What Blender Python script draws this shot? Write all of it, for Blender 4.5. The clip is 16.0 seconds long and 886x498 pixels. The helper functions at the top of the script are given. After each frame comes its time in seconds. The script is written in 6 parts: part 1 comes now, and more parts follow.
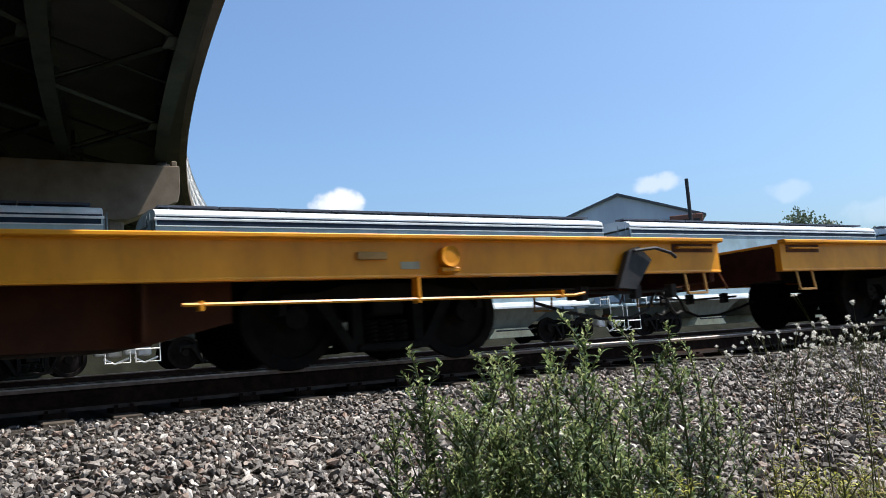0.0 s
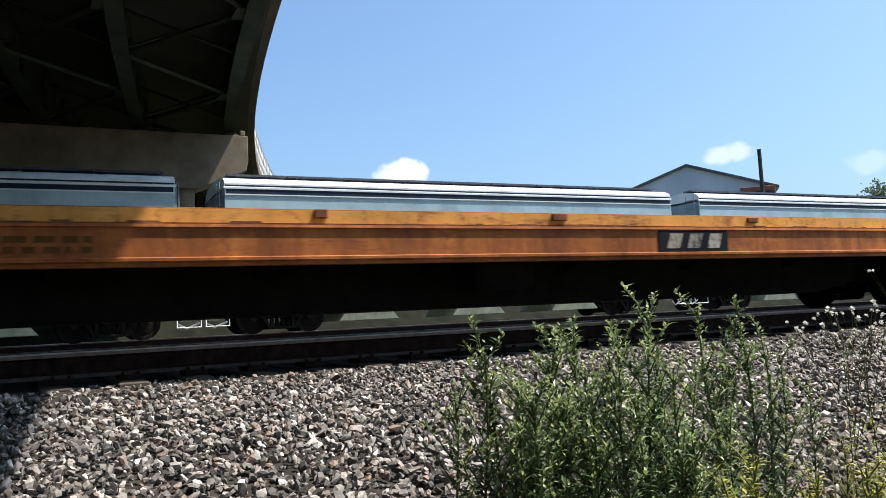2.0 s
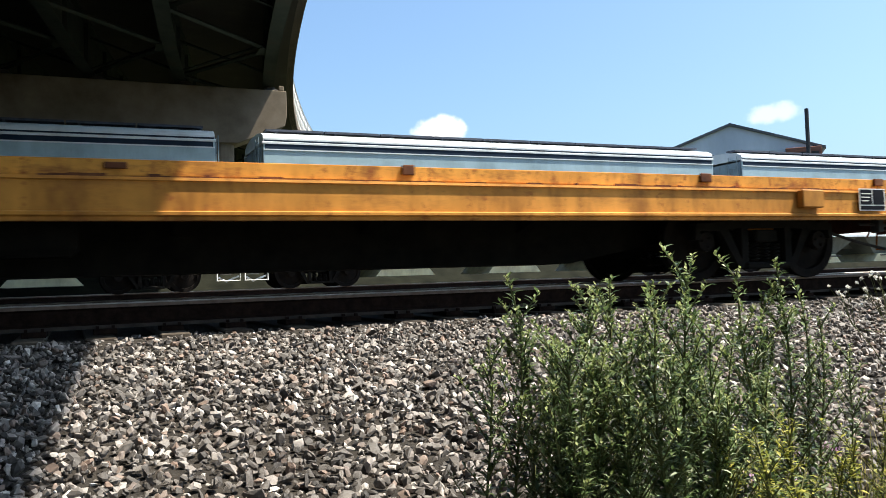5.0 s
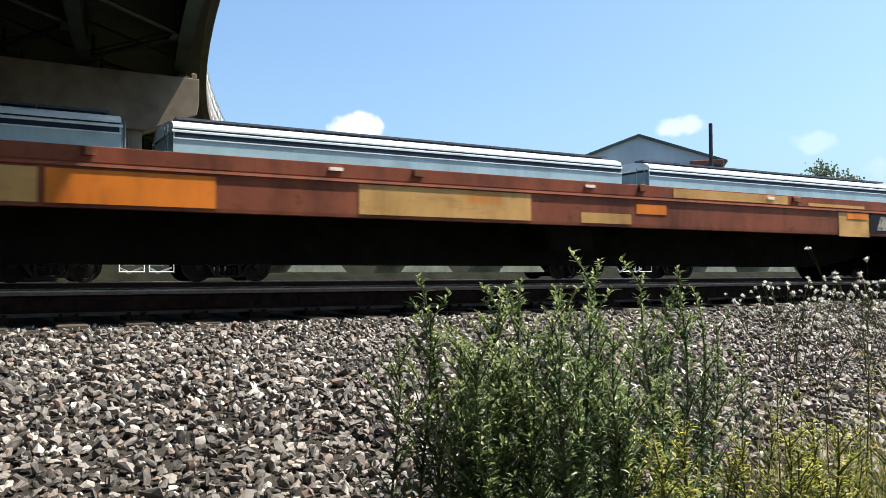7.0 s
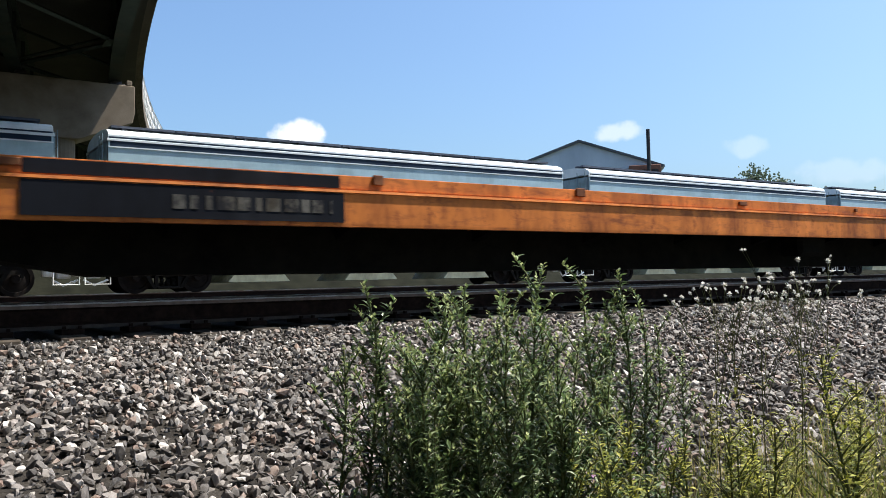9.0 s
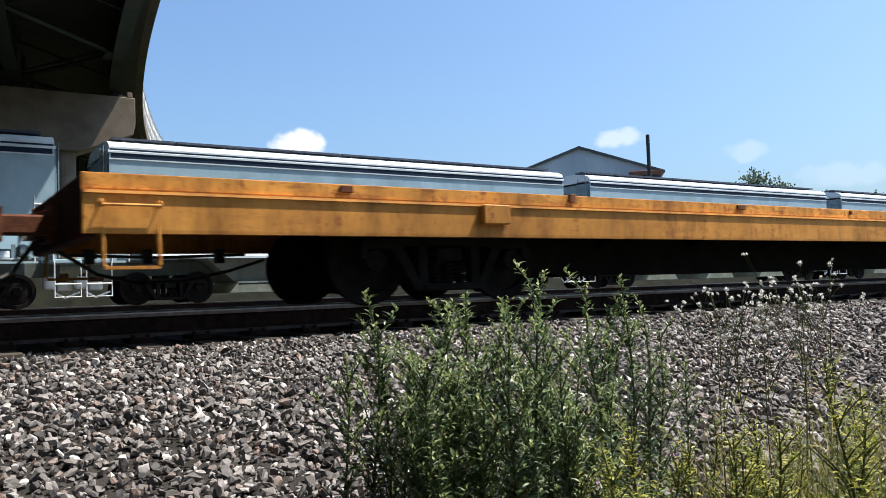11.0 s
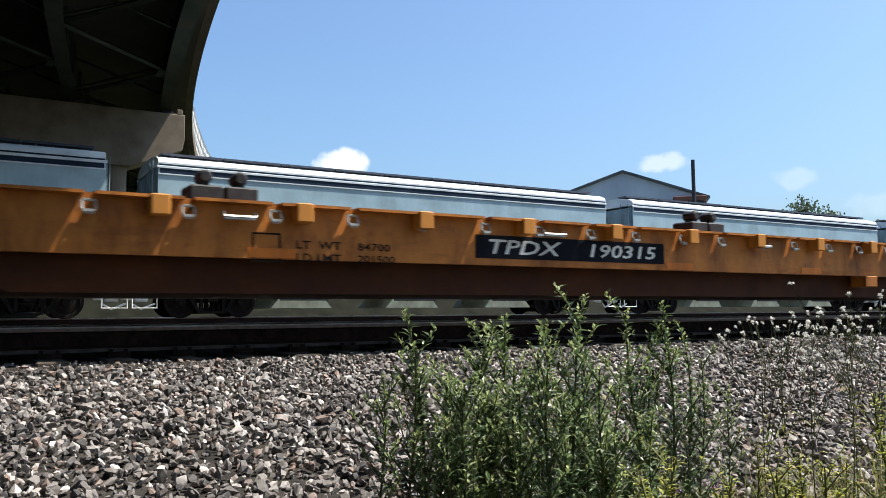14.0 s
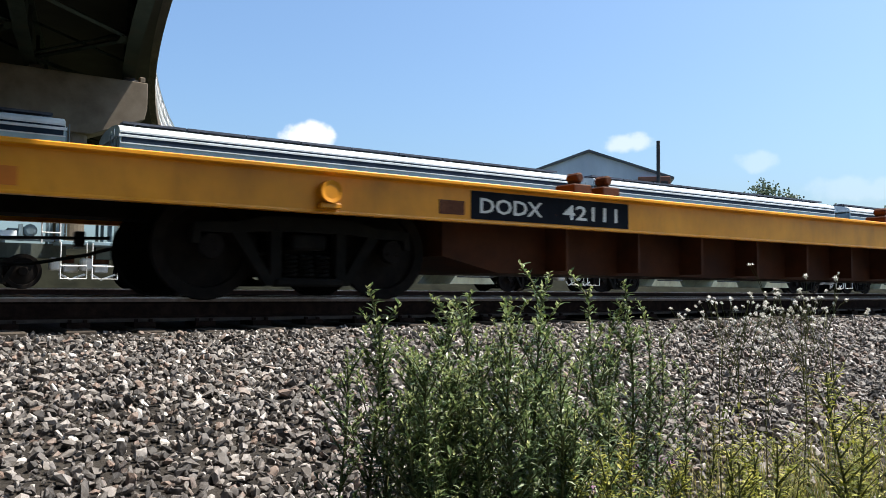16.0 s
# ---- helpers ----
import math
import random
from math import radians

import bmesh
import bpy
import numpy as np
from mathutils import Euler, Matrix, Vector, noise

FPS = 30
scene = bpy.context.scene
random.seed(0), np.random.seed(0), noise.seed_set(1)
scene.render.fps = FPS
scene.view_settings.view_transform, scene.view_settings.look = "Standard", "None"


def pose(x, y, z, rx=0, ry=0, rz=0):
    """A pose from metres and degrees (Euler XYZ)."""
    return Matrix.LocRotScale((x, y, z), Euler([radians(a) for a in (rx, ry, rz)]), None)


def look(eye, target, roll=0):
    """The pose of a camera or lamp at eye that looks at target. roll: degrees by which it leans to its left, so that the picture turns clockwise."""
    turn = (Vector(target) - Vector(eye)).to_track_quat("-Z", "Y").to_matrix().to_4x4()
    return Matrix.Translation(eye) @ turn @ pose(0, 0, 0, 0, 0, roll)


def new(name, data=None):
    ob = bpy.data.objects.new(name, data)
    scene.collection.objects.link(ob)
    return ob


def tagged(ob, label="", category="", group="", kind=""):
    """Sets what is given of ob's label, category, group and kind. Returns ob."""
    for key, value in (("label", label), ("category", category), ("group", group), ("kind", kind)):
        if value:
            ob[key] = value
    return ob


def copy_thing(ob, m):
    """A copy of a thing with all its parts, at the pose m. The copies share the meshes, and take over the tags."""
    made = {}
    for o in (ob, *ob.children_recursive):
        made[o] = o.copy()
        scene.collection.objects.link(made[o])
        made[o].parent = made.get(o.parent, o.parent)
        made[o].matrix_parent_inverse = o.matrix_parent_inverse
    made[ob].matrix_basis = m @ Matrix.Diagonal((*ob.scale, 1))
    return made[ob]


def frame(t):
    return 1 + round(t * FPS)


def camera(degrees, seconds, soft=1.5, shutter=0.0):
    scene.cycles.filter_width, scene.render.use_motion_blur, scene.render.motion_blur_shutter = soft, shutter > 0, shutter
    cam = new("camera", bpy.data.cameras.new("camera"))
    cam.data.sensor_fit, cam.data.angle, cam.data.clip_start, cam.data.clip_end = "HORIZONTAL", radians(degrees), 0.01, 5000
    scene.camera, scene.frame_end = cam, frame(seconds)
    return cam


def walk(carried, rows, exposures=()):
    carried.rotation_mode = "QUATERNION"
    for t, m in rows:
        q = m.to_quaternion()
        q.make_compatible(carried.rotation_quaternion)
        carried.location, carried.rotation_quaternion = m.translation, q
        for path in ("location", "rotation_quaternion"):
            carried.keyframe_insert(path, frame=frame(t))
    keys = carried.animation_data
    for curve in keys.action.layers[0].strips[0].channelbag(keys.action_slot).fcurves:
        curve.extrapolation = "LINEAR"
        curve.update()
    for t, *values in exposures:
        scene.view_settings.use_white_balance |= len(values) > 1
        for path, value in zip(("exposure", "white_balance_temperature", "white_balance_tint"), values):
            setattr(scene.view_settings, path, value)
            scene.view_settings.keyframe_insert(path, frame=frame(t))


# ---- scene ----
EYE = (0.0, 0.0, 1.55)


def aim(yaw, pitch, roll):
    """The camera at its standing place: yaw to the right of the square view over the tracks, pitch up, roll."""
    return Matrix.Translation(EYE) @ pose(0, 0, 0, 0, 0, -yaw) @ pose(0, 0, 0, 90 + pitch) @ pose(0, 0, 0, 0, 0, -roll)


cam = camera(57.47, 16.0, soft=0.85, shutter=0.06)
PATH = [
    (0, aim(31.24, 6.88, 4.01)),
    (0.5, aim(28.01, 9.49, 2.37)),
    (1, aim(26.38, 4.64, 3.13)),
    (1.5, aim(26.26, 5.60, 3.30)),
    (2, aim(26.62, 5.05, 2.94)),
    (2.5, aim(25.03, 4.70, 2.88)),
    (3, aim(23.61, 4.30, 1.74)),
    (3.5, aim(23.84, 2.24, 1.99)),
    (4, aim(23.00, 1.99, 2.06)),
    (4.2, aim(23.04, 2.05, 1.87)),
    (6.3, aim(27.54, 2.05, 0.60)),
    (6.5, aim(28.61, 1.68, -0.34)),
    (7, aim(30.07, 1.96, 0.25)),
    (7.5, aim(31.17, 2.03, 0.51)),
    (8, aim(31.93, 1.47, 0.22)),
    (8.5, aim(34.02, 2.13, 0.34)),
    (9, aim(34.03, 2.38, 1.30)),
    (11.5, aim(33.96, 2.97, 1.97)),
    (12, aim(34.04, 2.72, 1.49)),
    (12.5, aim(33.48, 2.44, 1.56)),
    (13, aim(35.70, 1.91, 0.30)),
    (13.5, aim(32.68, 3.63, 0.81)),
    (14, aim(31.12, 4.47, 0.38)),
    (14.5, aim(31.59, 3.77, 0.34)),
    (15, aim(31.99, 2.91, 0.00)),
    (15.5, aim(33.81, 3.09, -0.31)),
    (16, aim(33.56, 2.77, -0.49)),
]
# the clip's camera drifts in exposure and white balance
EXPOSURES = [(0, 0.73, 6500, 10), (1, 0.84, 6600, 9), (2, 0.96, 6700, 8), (2.5, 0.97, 6700, 8), (3.5, 1.10, 6950, 7), (4, 1.14, 7000, 7),
             (6.5, 1.11, 6950, 7), (7.5, 1.01, 6900, 7), (8, 1.05, 6950, 7), (8.5, 1.07, 7000, 6), (9, 0.86, 6600, 9),
             (11.5, 0.82, 6500, 10), (12.5, 0.88, 6700, 9), (14, 0.85, 6600, 9), (16, 0.88, 6700, 9)]
walk(cam, PATH, EXPOSURES)

# ---- light ----
RT = 1.55            # datum of the car bodies
DROP = 0.1           # the tops of the rails lie this far below the datum
SUN = Vector((0.477, -0.2, 1.0)).normalized()
sun = new("sun", bpy.data.lights.new("sun", "SUN"))
sun.data.energy, sun.data.angle, sun.data.color = 5.0, radians(0.53), (1.0, 0.95, 0.87)
sun.matrix_world = look(SUN * 50, (0, 0, 0))


def sky_world():
    world = bpy.data.worlds.new("world")
    scene.world = world
    world.use_nodes = True
    n, l = world.node_tree.nodes, world.node_tree.links
    sky = n.new("ShaderNodeTexSky")
    sky.sky_type, sky.sun_disc = "NISHITA", False
    sky.sun_elevation = math.asin(SUN.z)
    sky.sun_rotation = math.atan2(SUN.x, SUN.y)
    sky.air_density, sky.dust_density, sky.ozone_density = 1.0, 3.2, 1.6
    tint = n.new("ShaderNodeMix")
    tint.data_type, tint.blend_type = "RGBA", "MULTIPLY"
    tint.inputs["Factor"].default_value = 1.0
    tint.inputs["B"].default_value = (0.81, 1.03, 1.22, 1)
    l.new(sky.outputs[0], tint.inputs["A"])
    last = tint.outputs["Result"]
    co = n.new("ShaderNodeTexCoord").outputs["Generated"]
    puff = n.new("ShaderNodeTexNoise")
    puff.inputs["Scale"].default_value, puff.inputs["Detail"].default_value = 42, 5
    l.new(co, puff.inputs["Vector"])
    # small fair-weather clouds: direction, half width, half height, density
    for d, w, h, k in (((0.446, 1, 0.203), 0.036, 0.017, 0.95), ((1.058, 1, 0.259), 0.034, 0.014, 0.45),
                       ((1.42, 1, 0.258), 0.026, 0.015, 0.2), ((1.78, 1, 0.235), 0.05, 0.016, 0.15)):
        c = Vector(d).normalized()
        side = Vector((c.y, -c.x, 0)).normalized()
        up = side.cross(c)
        terms = []
        for axis, size in ((side, w), (up, h)):
            dot = n.new("ShaderNodeVectorMath")
            dot.operation = "DOT_PRODUCT"
            l.new(co, dot.inputs[0])
            dot.inputs[1].default_value = axis
            sq = n.new("ShaderNodeMath")
            sq.operation = "DIVIDE"
            l.new(dot.outputs["Value"], sq.inputs[0])
            sq.inputs[1].default_value = size
            pw = n.new("ShaderNodeMath")
            pw.operation = "MULTIPLY"
            l.new(sq.outputs[0], pw.inputs[0])
            l.new(sq.outputs[0], pw.inputs[1])
            terms.append(pw.outputs[0])
        add = n.new("ShaderNodeMath")
        l.new(terms[0], add.inputs[0])
        l.new(terms[1], add.inputs[1])
        rag = n.new("ShaderNodeMath")
        rag.operation = "MULTIPLY_ADD"
        l.new(puff.outputs["Fac"], rag.inputs[0])
        rag.inputs[1].default_value = 2.4
        rag.inputs[2].default_value = -1.2
        both = n.new("ShaderNodeMath")
        l.new(add.outputs[0], both.inputs[0])
        l.new(rag.outputs[0], both.inputs[1])
        front = n.new("ShaderNodeVectorMath")
        front.operation = "DOT_PRODUCT"
        l.new(co, front.inputs[0])
        front.inputs[1].default_value = c
        mask = n.new("ShaderNodeMapRange")
        mask.interpolation_type = "SMOOTHSTEP"
        l.new(both.outputs[0], mask.inputs["Value"])
        for key, v in (("From Min", 0.15), ("From Max", 1.1), ("To Min", k), ("To Max", 0.0)):
            mask.inputs[key].default_value = v
        ahead = n.new("ShaderNodeMath")
        ahead.operation = "GREATER_THAN"
        l.new(front.outputs["Value"], ahead.inputs[0])
        ahead.inputs[1].default_value = 0.5
        fac = n.new("ShaderNodeMath")
        fac.operation = "MULTIPLY"
        l.new(mask.outputs[0], fac.inputs[0])
        l.new(ahead.outputs[0], fac.inputs[1])
        mix = n.new("ShaderNodeMix")
        mix.data_type = "RGBA"
        l.new(fac.outputs[0], mix.inputs["Factor"])
        l.new(last, mix.inputs["A"])
        mix.inputs["B"].default_value = (6.6, 6.8, 7.2, 1)
        last = mix.outputs["Result"]
    l.new(last, n["Background"].inputs[0])
    n["Background"].inputs[1].default_value = 0.1


sky_world()


# ---- materials ----
def node(nt, kind, **values):
    nd = nt.nodes.new(kind)
    for key, v in values.items():
        nd.inputs[key.replace("_", " ")].default_value = v
    return nd


def ramp(nt, fac, stops):
    r = nt.nodes.new("ShaderNodeValToRGB")
    e = r.color_ramp.elements
    while len(e) < len(stops):
        e.new(0.5)
    for el, (p, c) in zip(e, stops):
        el.position, el.color = p, (*c, 1)
    nt.links.new(fac, r.inputs[0])
    return r.outputs[0]


def base_material(name, rough=0.7, metal=0.0):
    m = bpy.data.materials.new(name)
    m.use_nodes = True
    b = m.node_tree.nodes["Principled BSDF"]
    b.inputs["Roughness"].default_value, b.inputs["Metallic"].default_value = rough, metal
    return m, m.node_tree, b


def bumped(nt, b, height, strength, distance):
    bp = node(nt, "ShaderNodeBump", Strength=strength, Distance=distance)
    nt.links.new(height, bp.inputs["Height"])
    nt.links.new(bp.outputs[0], b.inputs["Normal"])


def surface(name, stops, scale=3.0, rough=0.8, metal=0.0, bump=0.3, fine=40.0, stretch=(1, 1, 1), dist=0.01, gloss=0.3):
    """A weathered surface: colours along a coarse noise, and a fine relief."""
    m, nt, b = base_material(name, rough, metal)
    co = nt.nodes.new("ShaderNodeTexCoord").outputs["Object"]
    mp = node(nt, "ShaderNodeMapping", Scale=stretch)
    nt.links.new(co, mp.inputs[0])
    big = node(nt, "ShaderNodeTexNoise", Scale=scale, Detail=6.0, Roughness=0.62)
    nt.links.new(mp.outputs[0], big.inputs["Vector"])
    small = node(nt, "ShaderNodeTexNoise", Scale=fine, Detail=4.0)
    nt.links.new(co, small.inputs["Vector"])
    nt.links.new(ramp(nt, big.outputs["Fac"], stops), b.inputs["Base Color"])
    bumped(nt, b, small.outputs["Fac"], bump, dist)
    b.inputs["Specular IOR Level"].default_value = gloss
    return m


def paint(name, col, rust=0.45, rough=0.5, fade=1.25, rustcol=(0.16, 0.045, 0.014), gloss=0.3, blotch=0.5, stain=0.0):
    """Sun-faded rolling-stock paint with run-down streaks, chips and rust."""
    m, nt, b = base_material(name, rough)
    co = nt.nodes.new("ShaderNodeTexCoord").outputs["Object"]
    big = node(nt, "ShaderNodeTexNoise", Scale=0.7, Detail=5.0, Roughness=0.6)
    nt.links.new(co, big.inputs["Vector"])
    dull = tuple(c * 0.72 for c in col)
    pale = tuple(min(0.9, c * fade + 0.01) for c in col)
    coat = ramp(nt, big.outputs["Fac"], ((0.3, dull), (0.5, col), (0.7, pale)))
    mp = node(nt, "ShaderNodeMapping", Scale=(7.0, 7.0, 0.8))
    nt.links.new(co, mp.inputs[0])
    run = node(nt, "ShaderNodeTexNoise", Scale=1.0, Detail=6.0, Roughness=0.7)
    nt.links.new(mp.outputs[0], run.inputs["Vector"])
    chip = node(nt, "ShaderNodeTexNoise", Scale=16.0, Detail=6.0, Roughness=0.7)
    nt.links.new(co, chip.inputs["Vector"])
    mul = nt.nodes.new("ShaderNodeMath")
    mul.operation = "MULTIPLY"
    nt.links.new(run.outputs["Fac"], mul.inputs[0])
    nt.links.new(chip.outputs["Fac"], mul.inputs[1])
    mask = node(nt, "ShaderNodeMapRange", From_Min=0.42 - 0.24 * rust, From_Max=0.54 - 0.24 * rust)
    nt.links.new(mul.outputs[0], mask.inputs["Value"])
    mix = nt.nodes.new("ShaderNodeMix")
    mix.data_type = "RGBA"
    nt.links.new(mask.outputs[0], mix.inputs["Factor"])
    mb = node(nt, "ShaderNodeMapping", Scale=(2.6, 2.6, 0.9))
    nt.links.new(co, mb.inputs[0])
    mid = node(nt, "ShaderNodeTexNoise", Scale=1.0, Detail=7.0, Roughness=0.68)
    nt.links.new(mb.outputs[0], mid.inputs["Vector"])
    dirty = nt.nodes.new("ShaderNodeMix")
    dirty.data_type, dirty.blend_type = "RGBA", "MULTIPLY"
    dirty.inputs["Factor"].default_value = blotch
    nt.links.new(coat, dirty.inputs["A"])
    nt.links.new(ramp(nt, mid.outputs["Fac"], ((0.32, (0.38, 0.3, 0.22)), (0.5, (0.95, 0.9, 0.85)), (0.68, (1.25, 1.22, 1.2)))), dirty.inputs["B"])
    coat = dirty.outputs["Result"]
    if stain:
        # broad rust stains with ragged edges, longer along the car than high
        ms = node(nt, "ShaderNodeMapping", Scale=(0.9, 0.9, 3.2))
        nt.links.new(co, ms.inputs[0])
        patch = node(nt, "ShaderNodeTexNoise", Scale=1.6, Detail=9.0, Roughness=0.72)
        nt.links.new(ms.outputs[0], patch.inputs["Vector"])
        where = node(nt, "ShaderNodeMapRange", From_Min=0.52, From_Max=0.66, To_Min=0.0, To_Max=stain)
        nt.links.new(patch.outputs["Fac"], where.inputs["Value"])
        rusted = nt.nodes.new("ShaderNodeMix")
        rusted.data_type = "RGBA"
        nt.links.new(where.outputs[0], rusted.inputs["Factor"])
        nt.links.new(coat, rusted.inputs["A"])
        rusted.inputs["B"].default_value = (0.13, 0.03, 0.011, 1)
        coat = rusted.outputs["Result"]
    nt.links.new(coat, mix.inputs["A"])
    b.inputs["Specular IOR Level"].default_value = gloss
    nt.links.new(ramp(nt, chip.outputs["Fac"], ((0.35, tuple(c * 0.6 for c in rustcol)), (0.65, tuple(c * 1.7 for c in rustcol)))), mix.inputs["B"])
    nt.links.new(mix.outputs["Result"], b.inputs["Base Color"])
    rr = node(nt, "ShaderNodeMapRange", To_Min=rough, To_Max=0.9)
    nt.links.new(mask.outputs[0], rr.inputs["Value"])
    nt.links.new(rr.outputs[0], b.inputs["Roughness"])
    bumped(nt, b, chip.outputs["Fac"], 0.25, 0.004)
    return m


def by_piece(name, stops, rough=0.85, fine=60.0, bump=0.4, leafy=False):
    """Each loose piece takes its own colour along the stops."""
    m, nt, b = base_material(name, rough)
    geo = nt.nodes.new("ShaderNodeNewGeometry")
    info = nt.nodes.new("ShaderNodeObjectInfo")
    add = nt.nodes.new("ShaderNodeMath")
    nt.links.new(geo.outputs["Random Per Island"], add.inputs[0])
    nt.links.new(info.outputs["Random"], add.inputs[1])
    fr = nt.nodes.new("ShaderNodeMath")
    fr.operation = "FRACT"
    nt.links.new(add.outputs[0], fr.inputs[0])
    co = nt.nodes.new("ShaderNodeTexCoord").outputs["Object"]
    small = node(nt, "ShaderNodeTexNoise", Scale=fine, Detail=4.0)
    nt.links.new(co, small.inputs["Vector"])
    col = ramp(nt, fr.outputs[0], stops)
    var = nt.nodes.new("ShaderNodeMix")
    var.data_type, var.blend_type = "RGBA", "MULTIPLY"
    var.inputs["Factor"].default_value = 0.55
    nt.links.new(col, var.inputs["A"])
    nt.links.new(ramp(nt, small.outputs["Fac"], ((0.3, (0.5, 0.5, 0.5)), (0.7, (1.3, 1.3, 1.3)))), var.inputs["B"])
    nt.links.new(var.outputs["Result"], b.inputs["Base Color"])
    if leafy:
        out = nt.nodes["Material Output"]
        tr = nt.nodes.new("ShaderNodeBsdfTranslucent")
        nt.links.new(var.outputs["Result"], tr.inputs[0])
        mx = nt.nodes.new("ShaderNodeMixShader")
        mx.inputs[0].default_value = 0.42
        nt.links.new(b.outputs[0], mx.inputs[1])
        nt.links.new(tr.outputs[0], mx.inputs[2])
        nt.links.new(mx.outputs[0], out.inputs[0])
    else:
        bumped(nt, b, small.outputs["Fac"], bump, 0.006)
    return m


YELLOW = paint("faded_yellow_paint", (0.74, 0.29, 0.01), 0.12, 0.4, blotch=0.3)
# rusting band paints, paler also to look sunlit above the sills
TTX_YELLOW = paint("rusting_yellow_paint", (0.66, 0.31, 0.055), 0.64, 0.6, blotch=0.85, stain=0.75)
TTX_RUSTY = paint("badly_rusted_yellow_paint", (0.6, 0.28, 0.06), 0.55, 0.65, stain=0.9)
TTX_ORANGE = paint("orange_brown_paint", (0.52, 0.16, 0.028), 0.58, 0.6, blotch=1.0, stain=0.7)
# rusted sill, darkened further in colour against the sunlit band
SILL_RUSTY = paint("dark_rusted_sill_paint", (0.3, 0.095, 0.018), 0.82, 0.7, blotch=0.9, stain=0.9)
# rust-stained sill, base also lowered for the overpass shade on it
SILL_YELLOW = paint("stained_yellow_sill_paint", (0.44, 0.15, 0.02), 0.72, 0.65, blotch=1.0, stain=0.85)
SILL_FADED = paint("faded_yellow_sill_paint", (0.56, 0.25, 0.045), 0.5, 0.65, blotch=0.8, stain=0.35)
SILL_ORANGE = paint("red_orange_sill_paint", (0.5, 0.155, 0.026), 0.58, 0.65, blotch=1.0, stain=0.75)
MAROON = paint("oxide_brown_paint", (0.165, 0.042, 0.018), 0.5, 0.65, rustcol=(0.06, 0.018, 0.009), blotch=0.9)
TPDX_ORANGE = paint("pipe_car_orange_paint", (0.45, 0.158, 0.024), 0.42, 0.6, blotch=0.9, stain=0.45)
BRACKET = paint("pale_orange_bracket_paint", (0.56, 0.23, 0.04), 0.2, 0.6, blotch=0.5)
TAN = paint("tan_patch_paint", (0.45, 0.26, 0.09), 0.25, 0.6, stain=0.35)
ORANGE_PATCH = paint("bright_orange_patch", (0.62, 0.17, 0.012), 0.1, 0.5)
# maroon darkened so the car ends look shaded by colour
END_SHADE = surface("grimy_maroon_end", ((0.3, (0.018, 0.008, 0.007)), (0.7, (0.06, 0.02, 0.014))), 3, 0.85, gloss=0.12)
RUST = surface("rusted_steel", ((0.3, (0.06, 0.02, 0.01)), (0.5, (0.13, 0.045, 0.02)), (0.7, (0.22, 0.09, 0.04))), 5, 0.85)
# grime, its colour taken to near black for shade under the cars
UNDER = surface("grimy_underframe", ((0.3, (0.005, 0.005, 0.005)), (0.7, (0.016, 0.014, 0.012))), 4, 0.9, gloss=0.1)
# oxide brown, lowered for the shade the deep webs stand in
BROWN_UNDER = surface("oxide_underframe", ((0.3, (0.035, 0.01, 0.004)), (0.7, (0.09, 0.025, 0.006))), 2, 0.8)
# wheel steel, also darkened in colour for under-car shade
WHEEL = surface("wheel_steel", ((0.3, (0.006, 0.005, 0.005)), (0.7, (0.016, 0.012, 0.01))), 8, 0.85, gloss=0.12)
TREAD = surface("polished_rail_steel", ((0.3, (0.5, 0.47, 0.44)), (0.7, (0.75, 0.72, 0.68))), 20, 0.4, 0.75, 0.05)
FOOT = surface("dusty_rail_foot", ((0.3, (0.03, 0.022, 0.018)), (0.7, (0.075, 0.058, 0.047))), 9, 0.8)
# rusty web, coloured near black for the shade below the head
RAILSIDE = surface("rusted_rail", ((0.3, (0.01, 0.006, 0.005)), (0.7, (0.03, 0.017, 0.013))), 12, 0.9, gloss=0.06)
# rust brown lightened so the head side reads as lit
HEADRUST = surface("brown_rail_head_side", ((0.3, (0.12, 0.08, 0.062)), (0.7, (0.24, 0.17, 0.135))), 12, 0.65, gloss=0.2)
# pale corner colour paints the bright line along the rail head
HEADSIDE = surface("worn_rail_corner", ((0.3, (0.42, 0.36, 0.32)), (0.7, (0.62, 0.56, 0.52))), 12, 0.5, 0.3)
BLACK = paint("black_plate_paint", (0.012, 0.014, 0.02), 0.03, 0.85, gloss=0.06)
WHITE = paint("white_marking_paint", (0.72, 0.71, 0.68), 0.12, 0.55, blotch=0.25)
BLACKTEXT = paint("black_marking_paint", (0.02, 0.017, 0.014), 0.0, 0.8, gloss=0.05)
WORNWHITE = paint("worn_white_marking", (0.3, 0.29, 0.26), 0.85, 0.8, rustcol=(0.02, 0.02, 0.024), gloss=0.05, blotch=1.0)
FADEDTEXT = paint("faded_dark_marking", (0.1, 0.045, 0.012), 0.3, 0.8, gloss=0.05)
SCRAPED = paint("scraped_grey_marking", (0.11, 0.11, 0.105), 0.85, 0.85, rustcol=(0.015, 0.015, 0.018), gloss=0.05, blotch=1.0)
WORNPALE = paint("flaking_pale_marking", (0.5, 0.46, 0.36), 0.75, 0.7, rustcol=(0.4, 0.16, 0.02), blotch=0.8)
GREYPLATE = paint("grey_overpaint", (0.42, 0.4, 0.3), 0.1, 0.6)
REDMARK = paint("dark_red_marker", (0.22, 0.035, 0.02), 0.2, 0.6)
HOPPER = paint("pale_blue_grey_paint", (0.31, 0.435, 0.5), 0.04, 0.45, 1.12, blotch=0.15)
# weathered hopper paint, darkened for ends that face away from the sun
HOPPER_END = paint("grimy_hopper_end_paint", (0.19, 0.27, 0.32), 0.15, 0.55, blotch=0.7)
